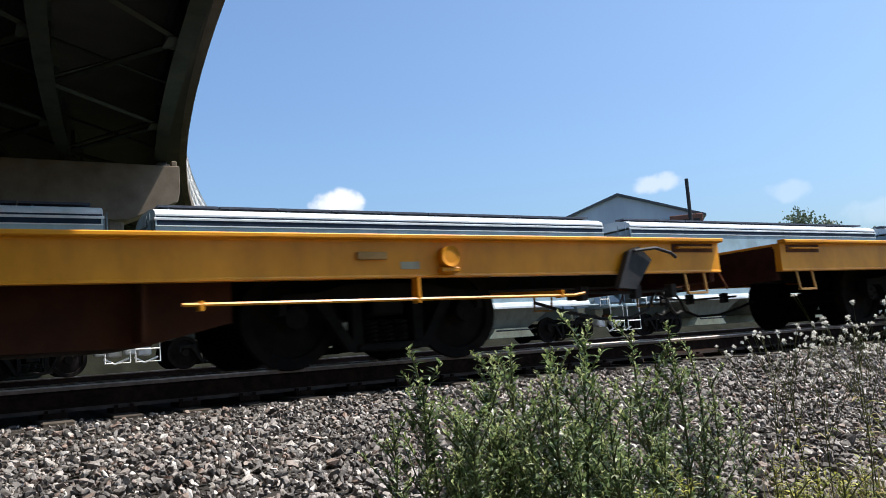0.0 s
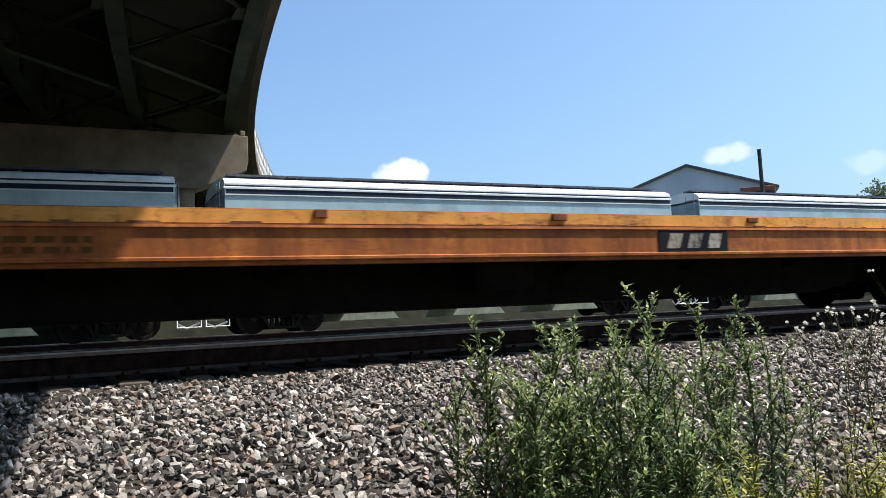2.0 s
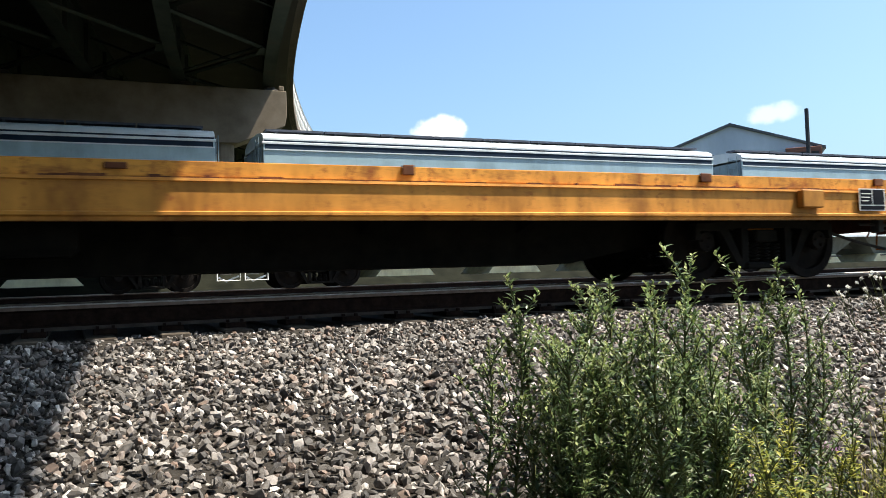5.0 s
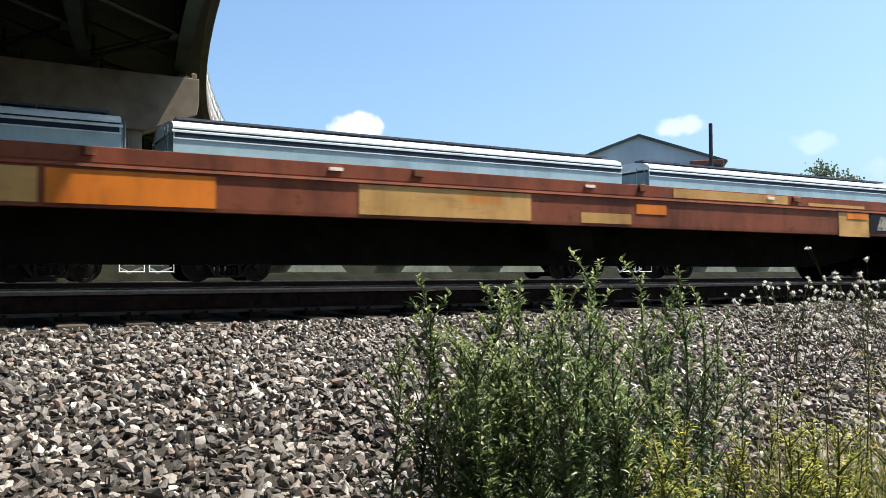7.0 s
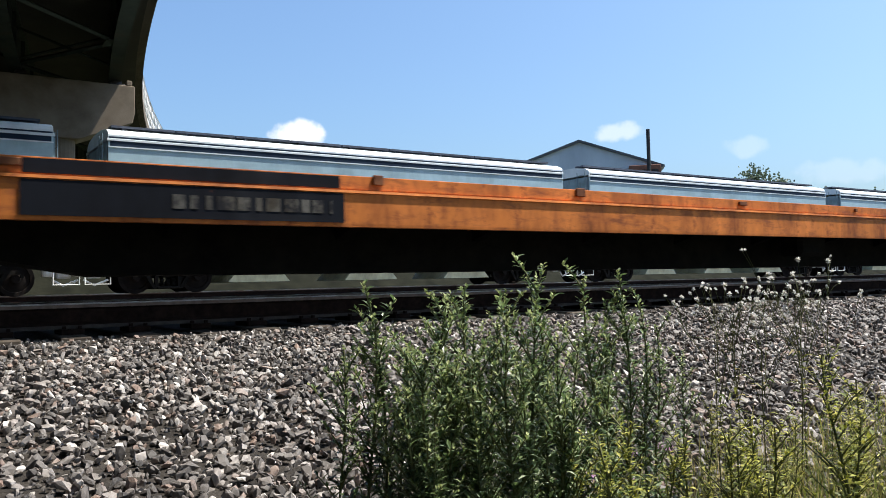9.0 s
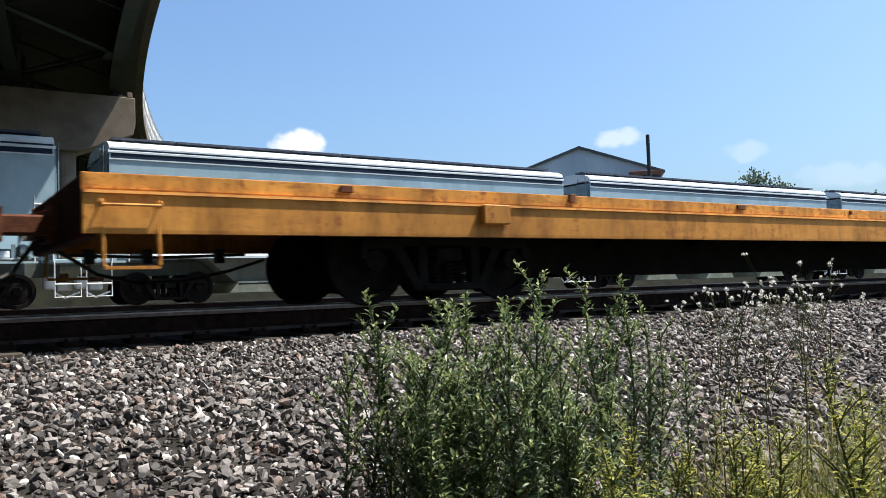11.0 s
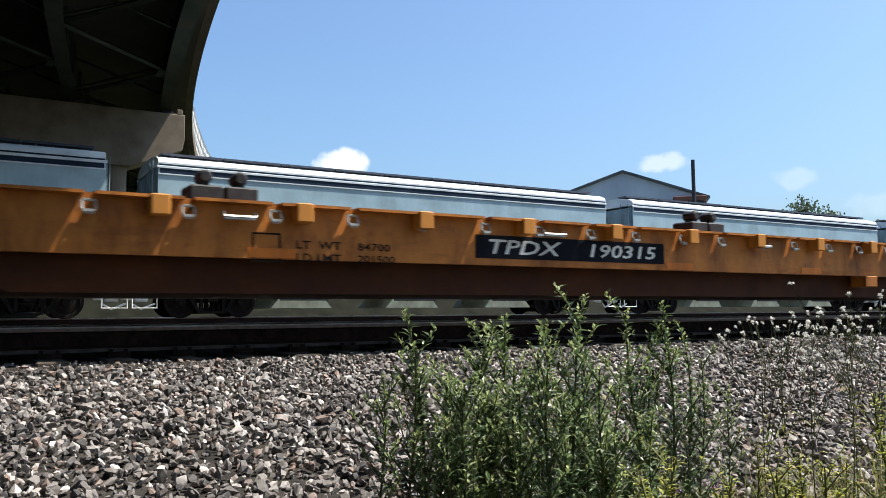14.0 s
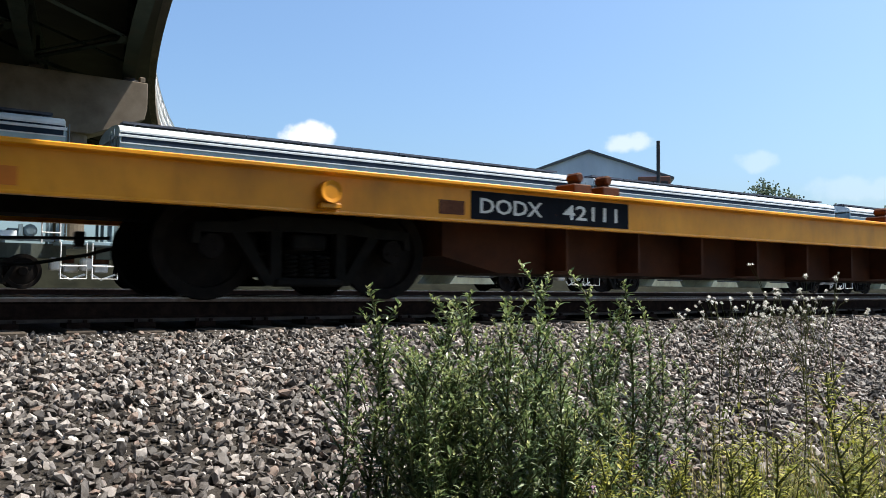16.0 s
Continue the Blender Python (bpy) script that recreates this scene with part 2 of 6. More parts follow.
HOPPER_ROOF = paint("pale_roof_paint", (0.6, 0.66, 0.7), 0.03, 0.4, 1.1, blotch=0.1)
# navy that paints the shadow lines along the hopper roofs
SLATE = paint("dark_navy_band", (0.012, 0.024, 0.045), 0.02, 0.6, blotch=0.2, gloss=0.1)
GALV = surface("galvanised_grating", ((0.3, (0.03, 0.036, 0.055)), (0.7, (0.075, 0.085, 0.115))), 6, 0.65, 0.2)
HOPPER_LOW = paint("grey_hopper_bay_paint", (0.12, 0.14, 0.125), 0.08, 0.6)
OUTLET = paint("tan_grey_outlet_gate", (0.62, 0.62, 0.44), 0.1, 0.6)
STEPWHITE = paint("white_step_paint", (0.75, 0.77, 0.78), 0.05, 0.5)
# girder green lowered in colour to carry the shade under the bridge
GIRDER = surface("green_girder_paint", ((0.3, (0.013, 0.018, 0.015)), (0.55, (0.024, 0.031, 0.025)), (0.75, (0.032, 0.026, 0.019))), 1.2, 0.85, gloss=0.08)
CONCRETE = surface("weathered_concrete", ((0.25, (0.085, 0.067, 0.05)), (0.5, (0.145, 0.117, 0.088)), (0.75, (0.2, 0.165, 0.128))), 0.9, 0.9, 0, 0.4, 25)
# deck concrete taken near black, so the colour carries the underside's shade
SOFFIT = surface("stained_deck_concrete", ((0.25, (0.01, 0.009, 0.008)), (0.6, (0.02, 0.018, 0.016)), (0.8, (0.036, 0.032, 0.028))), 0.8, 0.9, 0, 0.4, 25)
FENCE = surface("fence_wire", ((0.3, (0.25, 0.25, 0.25)), (0.7, (0.5, 0.5, 0.5))), 6, 0.5, 0.6)
# near-black bed colour stands for the shade in the gaps between stones
BED_SHADE = surface("dark_fines_between_stones", ((0.3, (0.012, 0.01, 0.009)), (0.7, (0.045, 0.038, 0.032))), 9, 0.95, 0, 0.8, 60, (1, 1, 1), 0.02)
FARBALLAST = surface("distant_ballast", ((0.25, (0.03, 0.026, 0.023)), (0.5, (0.1, 0.09, 0.078)), (0.75, (0.22, 0.2, 0.18))), 16, 0.95, 0, 0.9, 40, (1, 1, 1), 0.04)
FIELD = surface("dry_field", ((0.3, (0.035, 0.045, 0.018)), (0.7, (0.085, 0.085, 0.04))), 0.4, 0.95, 0, 0.6, 9)
# colour of the added bank, near black to stand for shade
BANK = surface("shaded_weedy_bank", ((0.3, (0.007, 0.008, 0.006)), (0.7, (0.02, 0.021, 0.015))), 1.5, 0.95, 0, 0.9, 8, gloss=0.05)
STONE = by_piece("crushed_stone", ((0.0, (0.037, 0.033, 0.032)), (0.15, (0.078, 0.069, 0.065)), (0.4, (0.133, 0.118, 0.110)), (0.6, (0.184, 0.164, 0.153)), (0.68, (0.202, 0.138, 0.110)), (0.78, (0.239, 0.213, 0.201)), (0.92, (0.340, 0.310, 0.291)), (1.0, (0.570, 0.534, 0.506))), 0.7, 45)
TIE = by_piece("creosoted_tie_wood", ((0.0, (0.025, 0.018, 0.013)), (0.5, (0.05, 0.037, 0.027)), (1.0, (0.1, 0.08, 0.06))), 0.9, 18, 0.8)
LEAF = by_piece("mugwort_leaf", ((0.0, (0.03, 0.055, 0.024)), (0.35, (0.075, 0.12, 0.045)), (0.65, (0.13, 0.195, 0.072)), (0.86, (0.25, 0.32, 0.16)), (1.0, (0.55, 0.6, 0.43))), 0.33, 30, 0.2, True)
LEAF_PALE = by_piece("yellow_green_leaf", ((0.0, (0.14, 0.17, 0.03)), (0.5, (0.27, 0.29, 0.045)), (1.0, (0.5, 0.46, 0.1))), 0.5, 30, 0.2, True)
GRASS = by_piece("rough_grass", ((0.0, (0.09, 0.13, 0.025)), (0.45, (0.21, 0.23, 0.05)), (0.75, (0.36, 0.3, 0.11)), (1.0, (0.5, 0.41, 0.22))), 0.6, 30, 0.2, True)
STEM = surface("weed_stem", ((0.3, (0.05, 0.07, 0.025)), (0.7, (0.13, 0.12, 0.05))), 10, 0.7)
BUD = by_piece("pale_bud", ((0.0, (0.16, 0.22, 0.06)), (1.0, (0.44, 0.48, 0.22))), 0.7, 30, 0.2, True)
TUFT = by_piece("white_seed_tuft", ((0.0, (0.55, 0.53, 0.5)), (1.0, (0.85, 0.83, 0.8))), 0.9, 30, 0.2, True)
PETAL = by_piece("pink_petal", ((0.0, (0.5, 0.25, 0.5)), (1.0, (0.75, 0.5, 0.7))), 0.7, 30, 0.2, True)
TREELEAF = by_piece("broad_tree_leaf", ((0.0, (0.055, 0.08, 0.055)), (0.5, (0.09, 0.125, 0.08)), (1.0, (0.14, 0.18, 0.12))), 0.55, 6, 0.2, True)
BARK = surface("tree_bark", ((0.3, (0.05, 0.04, 0.03)), (0.7, (0.14, 0.11, 0.08))), 5, 0.95)
CLADDING = surface("grey_wall_cladding", ((0.3, (0.4, 0.45, 0.52)), (0.7, (0.58, 0.63, 0.7))), 0.4, 0.5, 0, 0.1, 20, (1, 1, 0.3))
ROOFSHEET = surface("dark_roof_sheet", ((0.3, (0.06, 0.065, 0.075)), (0.7, (0.11, 0.115, 0.125))), 0.6, 0.5)
BRICK = surface("red_brown_wall", ((0.3, (0.14, 0.06, 0.045)), (0.7, (0.24, 0.11, 0.08))), 1.5, 0.9)
DARKSTEEL = surface("dark_steel", ((0.3, (0.02, 0.02, 0.024)), (0.7, (0.06, 0.058, 0.06))), 4, 0.6, 0.4)
GALV_BRIGHT = surface("worn_bright_casting", ((0.3, (0.3, 0.29, 0.27)), (0.7, (0.55, 0.54, 0.52))), 9, 0.5, 0.5)
RUBBER = surface("hose_rubber", ((0.3, (0.015, 0.015, 0.015)), (0.7, (0.04, 0.038, 0.035))), 10, 0.6)


# ---- mesh helpers ----
def part(name, bm, material, parent=None, label="", smooth=False):
    """Links a bmesh as one mesh object under a thing or a part."""
    me = bpy.data.meshes.new(name)
    bmesh.ops.recalc_face_normals(bm, faces=bm.faces)
    if smooth:
        for f in bm.faces:
            f.smooth = True
    bm.to_mesh(me)
    bm.free()
    for m in (material if isinstance(material, (list, tuple)) else [material]):
        me.materials.append(m)
    ob = new(name, me)
    ob.parent = parent
    return tagged(ob, label)


def again(ob, parent, m=None):
    """One more object on the same mesh."""
    o = new(ob.name.split(".")[0], ob.data)
    o.parent = parent
    if m is not None:
        o.matrix_basis = m
    return o


def add_box(bm, a, b, bevel=0.0, mi=0):
    vs = [bm.verts.new((x, y, z)) for x in (a[0], b[0]) for y in (a[1], b[1]) for z in (a[2], b[2])]
    fs = []
    for q in ((0, 1, 3, 2), (4, 6, 7, 5), (0, 4, 5, 1), (2, 3, 7, 6), (0, 2, 6, 4), (1, 5, 7, 3)):
        f = bm.faces.new([vs[i] for i in q])
        f.material_index = mi
        fs.append(f)
    if bevel:
        bmesh.ops.bevel(bm, geom=list({e for f in fs for e in f.edges}), offset=bevel, segments=1, affect="EDGES")
    return vs


def add_prism(bm, prof, a, b, axis=0, mi=0):
    """A closed outline swept along an axis: 0 takes (y, z), 1 takes (x, z), 2 takes (x, y)."""
    def at(p, s):
        return ((s, p[0], p[1]), (p[0], s, p[1]), (p[0], p[1], s))[axis]
    r0 = [bm.verts.new(at(p, a)) for p in prof]
    r1 = [bm.verts.new(at(p, b)) for p in prof]
    k = len(prof)
    fs = [bm.faces.new((r0[i], r0[(i + 1) % k], r1[(i + 1) % k], r1[i])) for i in range(k)]
    fs += [bm.faces.new(r0), bm.faces.new(r1)]
    for f in fs:
        f.material_index = mi


def add_tube(bm, pts, r, seg=6, taper=1.0):
    pts = [Vector(p) for p in pts]
    rings = []
    for i, p in enumerate(pts):
        d = (pts[min(i + 1, len(pts) - 1)] - pts[max(i - 1, 0)]).normalized()
        u = d.cross(Vector((0, 0, 1)) if abs(d.z) < 0.9 else Vector((1, 0, 0))).normalized()
        v = d.cross(u)
        rad = r * (1 + (taper - 1) * i / max(1, len(pts) - 1))
        rings.append([bm.verts.new(p + (u * math.cos(a) + v * math.sin(a)) * rad) for a in [2 * math.pi * k / seg for k in range(seg)]])
    for a, b in zip(rings, rings[1:]):
        for k in range(seg):
            bm.faces.new((a[k], a[(k + 1) % seg], b[(k + 1) % seg], b[k]))
    bm.faces.new(rings[0])
    bm.faces.new(rings[-1])


def add_lathe(bm, prof, seg=28, centre=(0, 0, 0), mi=0):
    """An outline of (radius, y) turned round the y axis."""
    cx, cy, cz = centre
    rings = [[bm.verts.new((cx + r * math.cos(2 * math.pi * k / seg), cy + y, cz + r * math.sin(2 * math.pi * k / seg))) for k in range(seg)] for r, y in prof]
    for a, b in zip(rings, rings[1:]):
        for k in range(seg):
            f = bm.faces.new((a[k], a[(k + 1) % seg], b[(k + 1) % seg], b[k]))
            f.material_index = mi
    bm.faces.new(rings[0])
    bm.faces.new(rings[-1])


def boxes(name, items, material, parent, label="", bevel=0.0):
    bm = bmesh.new()
    for a, b in items:
        add_box(bm, a, b, bevel)
    return part(name, bm, material, parent, label)


def lettering(text, x, z, height, width, material, parent, y, slant=0.0, label=""):
    """Painted letters on a face that looks to -y, from x on, fitted to a width."""
    cu = bpy.data.curves.new("lettering", "FONT")
    cu.body, cu.size, cu.shear, cu.extrude, cu.resolution_u = text, 1.0, slant, 0.0, 2
    cu.offset = 0.016
    tmp = bpy.data.objects.new("lettering", cu)
    scene.collection.objects.link(tmp)
    me = bpy.data.meshes.new_from_object(tmp.evaluated_get(bpy.context.evaluated_depsgraph_get()))
    bpy.data.objects.remove(tmp)
    co = np.zeros(len(me.vertices) * 3)
    me.vertices.foreach_get("co", co)
    co = co.reshape(-1, 3)
    lo, hi = co.min(0), co.max(0)
    s = np.empty_like(co)
    s[:, 0] = x + (co[:, 0] - lo[0]) / (hi[0] - lo[0]) * width
    s[:, 1] = y
    s[:, 2] = z + (co[:, 1] - lo[1]) / (hi[1] - lo[1]) * height
    me.vertices.foreach_set("co", s.ravel())
    me.materials.clear()
    me.materials.append(material)
    me.update()
    ob = new("lettering", me)
    ob.parent = parent
    return tagged(ob, label)


# ---- ground and tracks ----
NEAR_Y, FAR_Y = 8.05, 25.4      # centre lines of the two tracks


def ground_z(y):
    """Height of the ballast surface across the tracks, and of the added bank behind."""
    # the rise past y = 28.6 is an added backdrop against the horizon
    prof = ((-60, 0.0), (0.4, 0.02), (1.2, 0.2), (2.0, 0.44), (3.0, 0.68), (4.5, 0.9), (6.2, 1.1), (6.6, 1.165), (9.6, 1.165), (11, 0.95), (22, 0.95), (23.6, 1.1), (27.4, 1.1), (28.6, 1.05), (31.5, 2.9), (60, 3.0), (3000, 3.0))
    for (y0, z0), (y1, z1) in zip(prof, prof[1:]):
        if y <= y1:
            return z0 + (z1 - z0) * (y - y0) / (y1 - y0)
    return 3.0


def build_ground():
    bm = bmesh.new()
    ys = [-800, -60, -20, -4, 0.4, 1.2, 2.0, 3.0, 3.7, 4.5, 5.4, 6.2, 6.6, 9.6, 11, 22, 23.6, 27.4, 28.6, 31.5, 60, 200, 3000]
    xs = [-2500, -300, -60, -20, -8, -4, 0, 4, 8, 12, 20, 40, 100, 400, 3000]
    grid = [[bm.verts.new((x, y, ground_z(max(y, -60)) - (0.02 if 1.2 < y < 6.5 else 0))) for x in xs] for y in ys]
    for j in range(len(ys) - 1):
        for i in range(len(xs) - 1):
            f = bm.faces.new((grid[j][i], grid[j][i + 1], grid[j + 1][i + 1], grid[j + 1][i]))
            mid = (ys[j] + ys[j + 1]) / 2
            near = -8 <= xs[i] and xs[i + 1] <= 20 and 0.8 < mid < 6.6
            # bed beneath the train takes the dark colour as its painted shadow
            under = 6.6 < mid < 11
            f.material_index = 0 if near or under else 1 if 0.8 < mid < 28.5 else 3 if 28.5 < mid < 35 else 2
    g = part("ground", bm, [BED_SHADE, FARBALLAST, FIELD, BANK])
    return tagged(g, "grey crushed-stone embankment running out into dry field", "ground", kind="structure")


GROUND = build_ground()


def build_track(cy, x0, x1, ties):
    top = RT - DROP
    track = tagged(new("railway_track"), "pair of rusty steel rails on creosoted ties", "railway track", kind="structure")
    prof = [(-0.075, -0.03), (0.075, -0.03), (0.075, 0.0), (0.012, 0.02), (0.01, 0.125), (0.035, 0.14), (0.037, 0.168), (0.028, 0.18), (-0.028, 0.18), (-0.037, 0.168), (-0.035, 0.14), (-0.01, 0.125), (-0.012, 0.02), (-0.075, 0.0)]
    for side in (-1, 1):
        bm = bmesh.new()
        add_prism(bm, [(cy + side * 0.755 + y, top - 0.18 + z) for y, z in prof], x0, x1)
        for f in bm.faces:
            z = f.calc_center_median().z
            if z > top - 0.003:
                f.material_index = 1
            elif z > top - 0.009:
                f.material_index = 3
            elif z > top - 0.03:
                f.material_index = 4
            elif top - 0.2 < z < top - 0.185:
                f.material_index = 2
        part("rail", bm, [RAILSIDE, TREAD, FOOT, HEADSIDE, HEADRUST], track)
    bm = bmesh.new()
    add_box(bm, (-0.115, -1.32, -0.17), (0.115, 1.32, 0), 0.012)
    first = part("tie", bm, TIE, track)
    first.matrix_basis = pose(x0 + 0.3, cy, top - 0.255)
    rnd = random.Random(4)
    bm = bmesh.new()
    n = int((x1 - x0) / 0.52)
    for k in range(1, n):
        x = x0 + 0.3 + k * 0.52 + rnd.uniform(-0.03, 0.03)
        if ties and -4 < x < 22:
            again(first, track, pose(x, cy + rnd.uniform(-0.05, 0.05), top - 0.255 - rnd.uniform(0, 0.012), rnd.uniform(-0.4, 0.4), 0, rnd.uniform(-1, 1)))
        else:
            add_box(bm, (x - 0.115, cy - 1.3, top - 0.42), (x + 0.115, cy + 1.3, top - 0.255))
    tagged(part("ties", bm, TIE, track), kind="stuff")
    if ties:
        bm = bmesh.new()
        add_box(bm, (-0.09, -0.17, 0), (0.09, 0.17, 0.045), 0.004)
        for dx, dy in ((-0.06, -0.11), (0.06, 0.11), (0.06, -0.11)):
            add_box(bm, (dx - 0.012, dy - 0.02, 0.015), (dx + 0.012, dy + 0.02, 0.07))
        plate = part("tie_plate", bm, RAILSIDE, track)
        plate.matrix_basis = pose(-4.0, cy - 0.755, top - 0.255)
        for k in range(50):
            again(plate, track, pose(-3.5 + k * 0.52, cy - 0.755, top - 0.255))
    return track


build_track(NEAR_Y, -320, 340, True)
build_track(FAR_Y, -120, 200, False)


# ---- curved overpass ----
def edge_x(y):
    """Plan of the overpass's outer parapet."""
    return 5.2 + 0.0026 * (y + 2) ** 2 if y > -2 else 5.2


def edge_at(y, off):
    """A point set off from the parapet line towards the inside of the bridge."""
    s = 0.0052 * (y + 2) if y > -2 else 0.0
    k = 1 / math.hypot(1, s)
    return edge_x(y) - off * k, y + off * s * k


def sweep(bm, prof, y0, y1, step=2.0):
    """An outline of (offset, z) swept along the bridge."""
    n = max(1, int((y1 - y0) / step))
    rings = []
    for i in range(n + 1):
        y = y0 + (y1 - y0) * i / n
        ring = []
        for off, z in prof:
            x, yy = edge_at(y, off)
            ring.append(bm.verts.new((x, yy, RT + z)))
        rings.append(ring)
    k = len(prof)
    for a, b in zip(rings, rings[1:]):
        for i in range(k):
            bm.faces.new((a[i], a[(i + 1) % k], b[(i + 1) % k], b[i]))
    bm.faces.new(rings[0])
    bm.faces.new(rings[-1])


# the outer ones carry an added, unseen widening of the deck
G_OFF = (1.33, 4.9, 8.3, 11.7, 15.1, 18.5, 21.9, 25.3, 28.7, 32.1, 35.5)     # girders, set off from the parapet
G_LOW, G_TOP = 8.6, 10.35


def build_overpass():
    br = tagged(new("overpass"), "curved highway overpass of green steel girders under a concrete deck", "bridge", kind="structure")
    bm = bmesh.new()
    # deck extended out of view, left and behind, to block sky light
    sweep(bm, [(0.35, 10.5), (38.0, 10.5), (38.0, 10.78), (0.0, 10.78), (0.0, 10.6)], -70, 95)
    part("deck", bm, SOFFIT, br, "concrete deck slab coloured dark for the shade beneath it")
    bm = bmesh.new()
    sweep(bm, [(0.0, 10.6), (0.0, 11.35), (0.05, 11.4), (0.3, 11.4), (0.38, 11.0), (0.42, 10.79), (0.35, 10.5)], -70, 95)
    part("parapet", bm, CONCRETE, br, "weathered concrete parapet")
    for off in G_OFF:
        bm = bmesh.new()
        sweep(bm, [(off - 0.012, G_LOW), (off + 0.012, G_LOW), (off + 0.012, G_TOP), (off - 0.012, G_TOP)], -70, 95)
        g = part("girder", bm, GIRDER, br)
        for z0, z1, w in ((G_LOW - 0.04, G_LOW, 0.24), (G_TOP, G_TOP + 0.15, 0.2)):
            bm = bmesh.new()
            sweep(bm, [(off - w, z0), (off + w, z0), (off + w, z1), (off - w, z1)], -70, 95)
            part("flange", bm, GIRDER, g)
        bm = bmesh.new()
        for k in range(20):
            y = -2.0 + 1.9 * 2 * k
            if y > 90:
                break
            x, yy = edge_at(y, off)
            add_box(bm, (x - 0.16, yy - 0.01, RT + G_LOW), (x + 0.16, yy + 0.01, RT + G_TOP))
        tagged(part("stiffeners", bm, GIRDER, g), kind="stuff")
    # diagonal bracing between the bottom flanges, and cross frames
    for a, b in zip(G_OFF, G_OFF[1:]):
        for k in range(9):
            y = 5.2 + 8.05 * k - 8.05
            for ya, yb in ((y, y - 4.0), (y, y + 4.0)):
                bm = bmesh.new()
                p, q = edge_at(ya, a + 0.1), edge_at(yb, b - 0.1)
                add_tube(bm, [(*p, RT + G_LOW + 0.1), (*q, RT + G_LOW + 0.1)], 0.085, 4)
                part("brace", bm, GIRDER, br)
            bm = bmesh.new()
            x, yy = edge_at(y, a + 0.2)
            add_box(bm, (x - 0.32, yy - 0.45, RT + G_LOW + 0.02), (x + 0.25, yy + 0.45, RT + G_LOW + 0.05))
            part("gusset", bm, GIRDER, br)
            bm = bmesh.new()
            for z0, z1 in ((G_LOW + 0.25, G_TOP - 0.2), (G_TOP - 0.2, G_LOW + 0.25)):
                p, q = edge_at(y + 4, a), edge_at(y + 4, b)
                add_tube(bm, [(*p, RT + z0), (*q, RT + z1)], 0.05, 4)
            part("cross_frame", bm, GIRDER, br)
    # wire fence on the parapet
    bm = bmesh.new()
    sweep(bm, [(0.14, 11.4), (0.22, 11.4), (0.22, 11.46), (0.14, 11.46)], 22, 88)
    fence = part("fence", bm, FENCE, br, "tall wire fence along the parapet")
    for k in range(28):
        y = 22 + 2.4 * k
        x, yy = edge_at(y, 0.18)
        bm = bmesh.new()
        add_tube(bm, [(x, yy, RT + 11.4), (x, yy, RT + 14.0)], 0.05, 5)
        part("post", bm, FENCE, fence)
    bm = bmesh.new()
    for z in (11.5, 12.7, 14.0):
        add_tube(bm, [(*edge_at(22 + 1.2 * k, 0.18), RT + z) for k in range(56)], 0.025, 4)
    for k in range(0, 108):
        y = 22 + 0.6 * k
        for s in (-1, 1):
            p, q = edge_at(y, 0.18), edge_at(y + s * 1.0, 0.18)
            add_tube(bm, [(*p, RT + 11.45), (*q, RT + 13.95)], 0.022, 3)
    part("wire_mesh", bm, FENCE, fence)
    return br


build_overpass()


def build_pier(yc, name="bridge_pier"):
    pier = tagged(new(name), "brown stained concrete pier with a hammerhead cap", "bridge pier", kind="structure")
    bm = bmesh.new()
    x1 = edge_at(yc, 0.75)[0]
    add_prism(bm, [(x1, RT + 8.28), (x1, RT + 7.2), (x1 - 0.1, RT + 6.75), (x1 - 2.1, RT + 5.95), (x1 - 36.5, RT + 5.95), (x1 - 36.8, RT + 8.28)], yc - 0.8, yc + 0.8, 1)
    bmesh.ops.bevel(bm, geom=list(bm.edges), offset=0.03, segments=1, affect="EDGES")
    part("cap", bm, CONCRETE, pier)
    # the far left columns hold up the added deck width
    for dx in (-2.75, -9.0, -16.0, -23.0, -30.0):
        bm = bmesh.new()
        add_prism(bm, [(x1 + dx + 0.62 * math.cos(a), yc + 0.62 * math.sin(a)) for a in [k * math.pi / 12 for k in range(24)]], 0.3, RT + 6.0, 2)
        part("column", bm, CONCRETE, pier)
    for off in G_OFF:
        x, yy = edge_at(yc, off)
        bm = bmesh.new()
        add_box(bm, (x - 0.3, yc - 0.3, RT + 8.27), (x + 0.3, yc + 0.3, RT + 8.45), 0.02)
        add_box(bm, (x - 0.2, yc - 0.2, RT + 8.45), (x + 0.2, yc + 0.2, RT + 8.57), 0.01)
        part("bearing", bm, DARKSTEEL, pier)
    bm = bmesh.new()
    add_box(bm, (x1 - 0.32, yc - 0.78, RT + 8.27), (x1 - 0.1, yc - 0.5, RT + 8.5), 0.03)
    part("edge_block", bm, CONCRETE, pier)
    return pier


build_pier(34.8)
build_pier(-14.0)


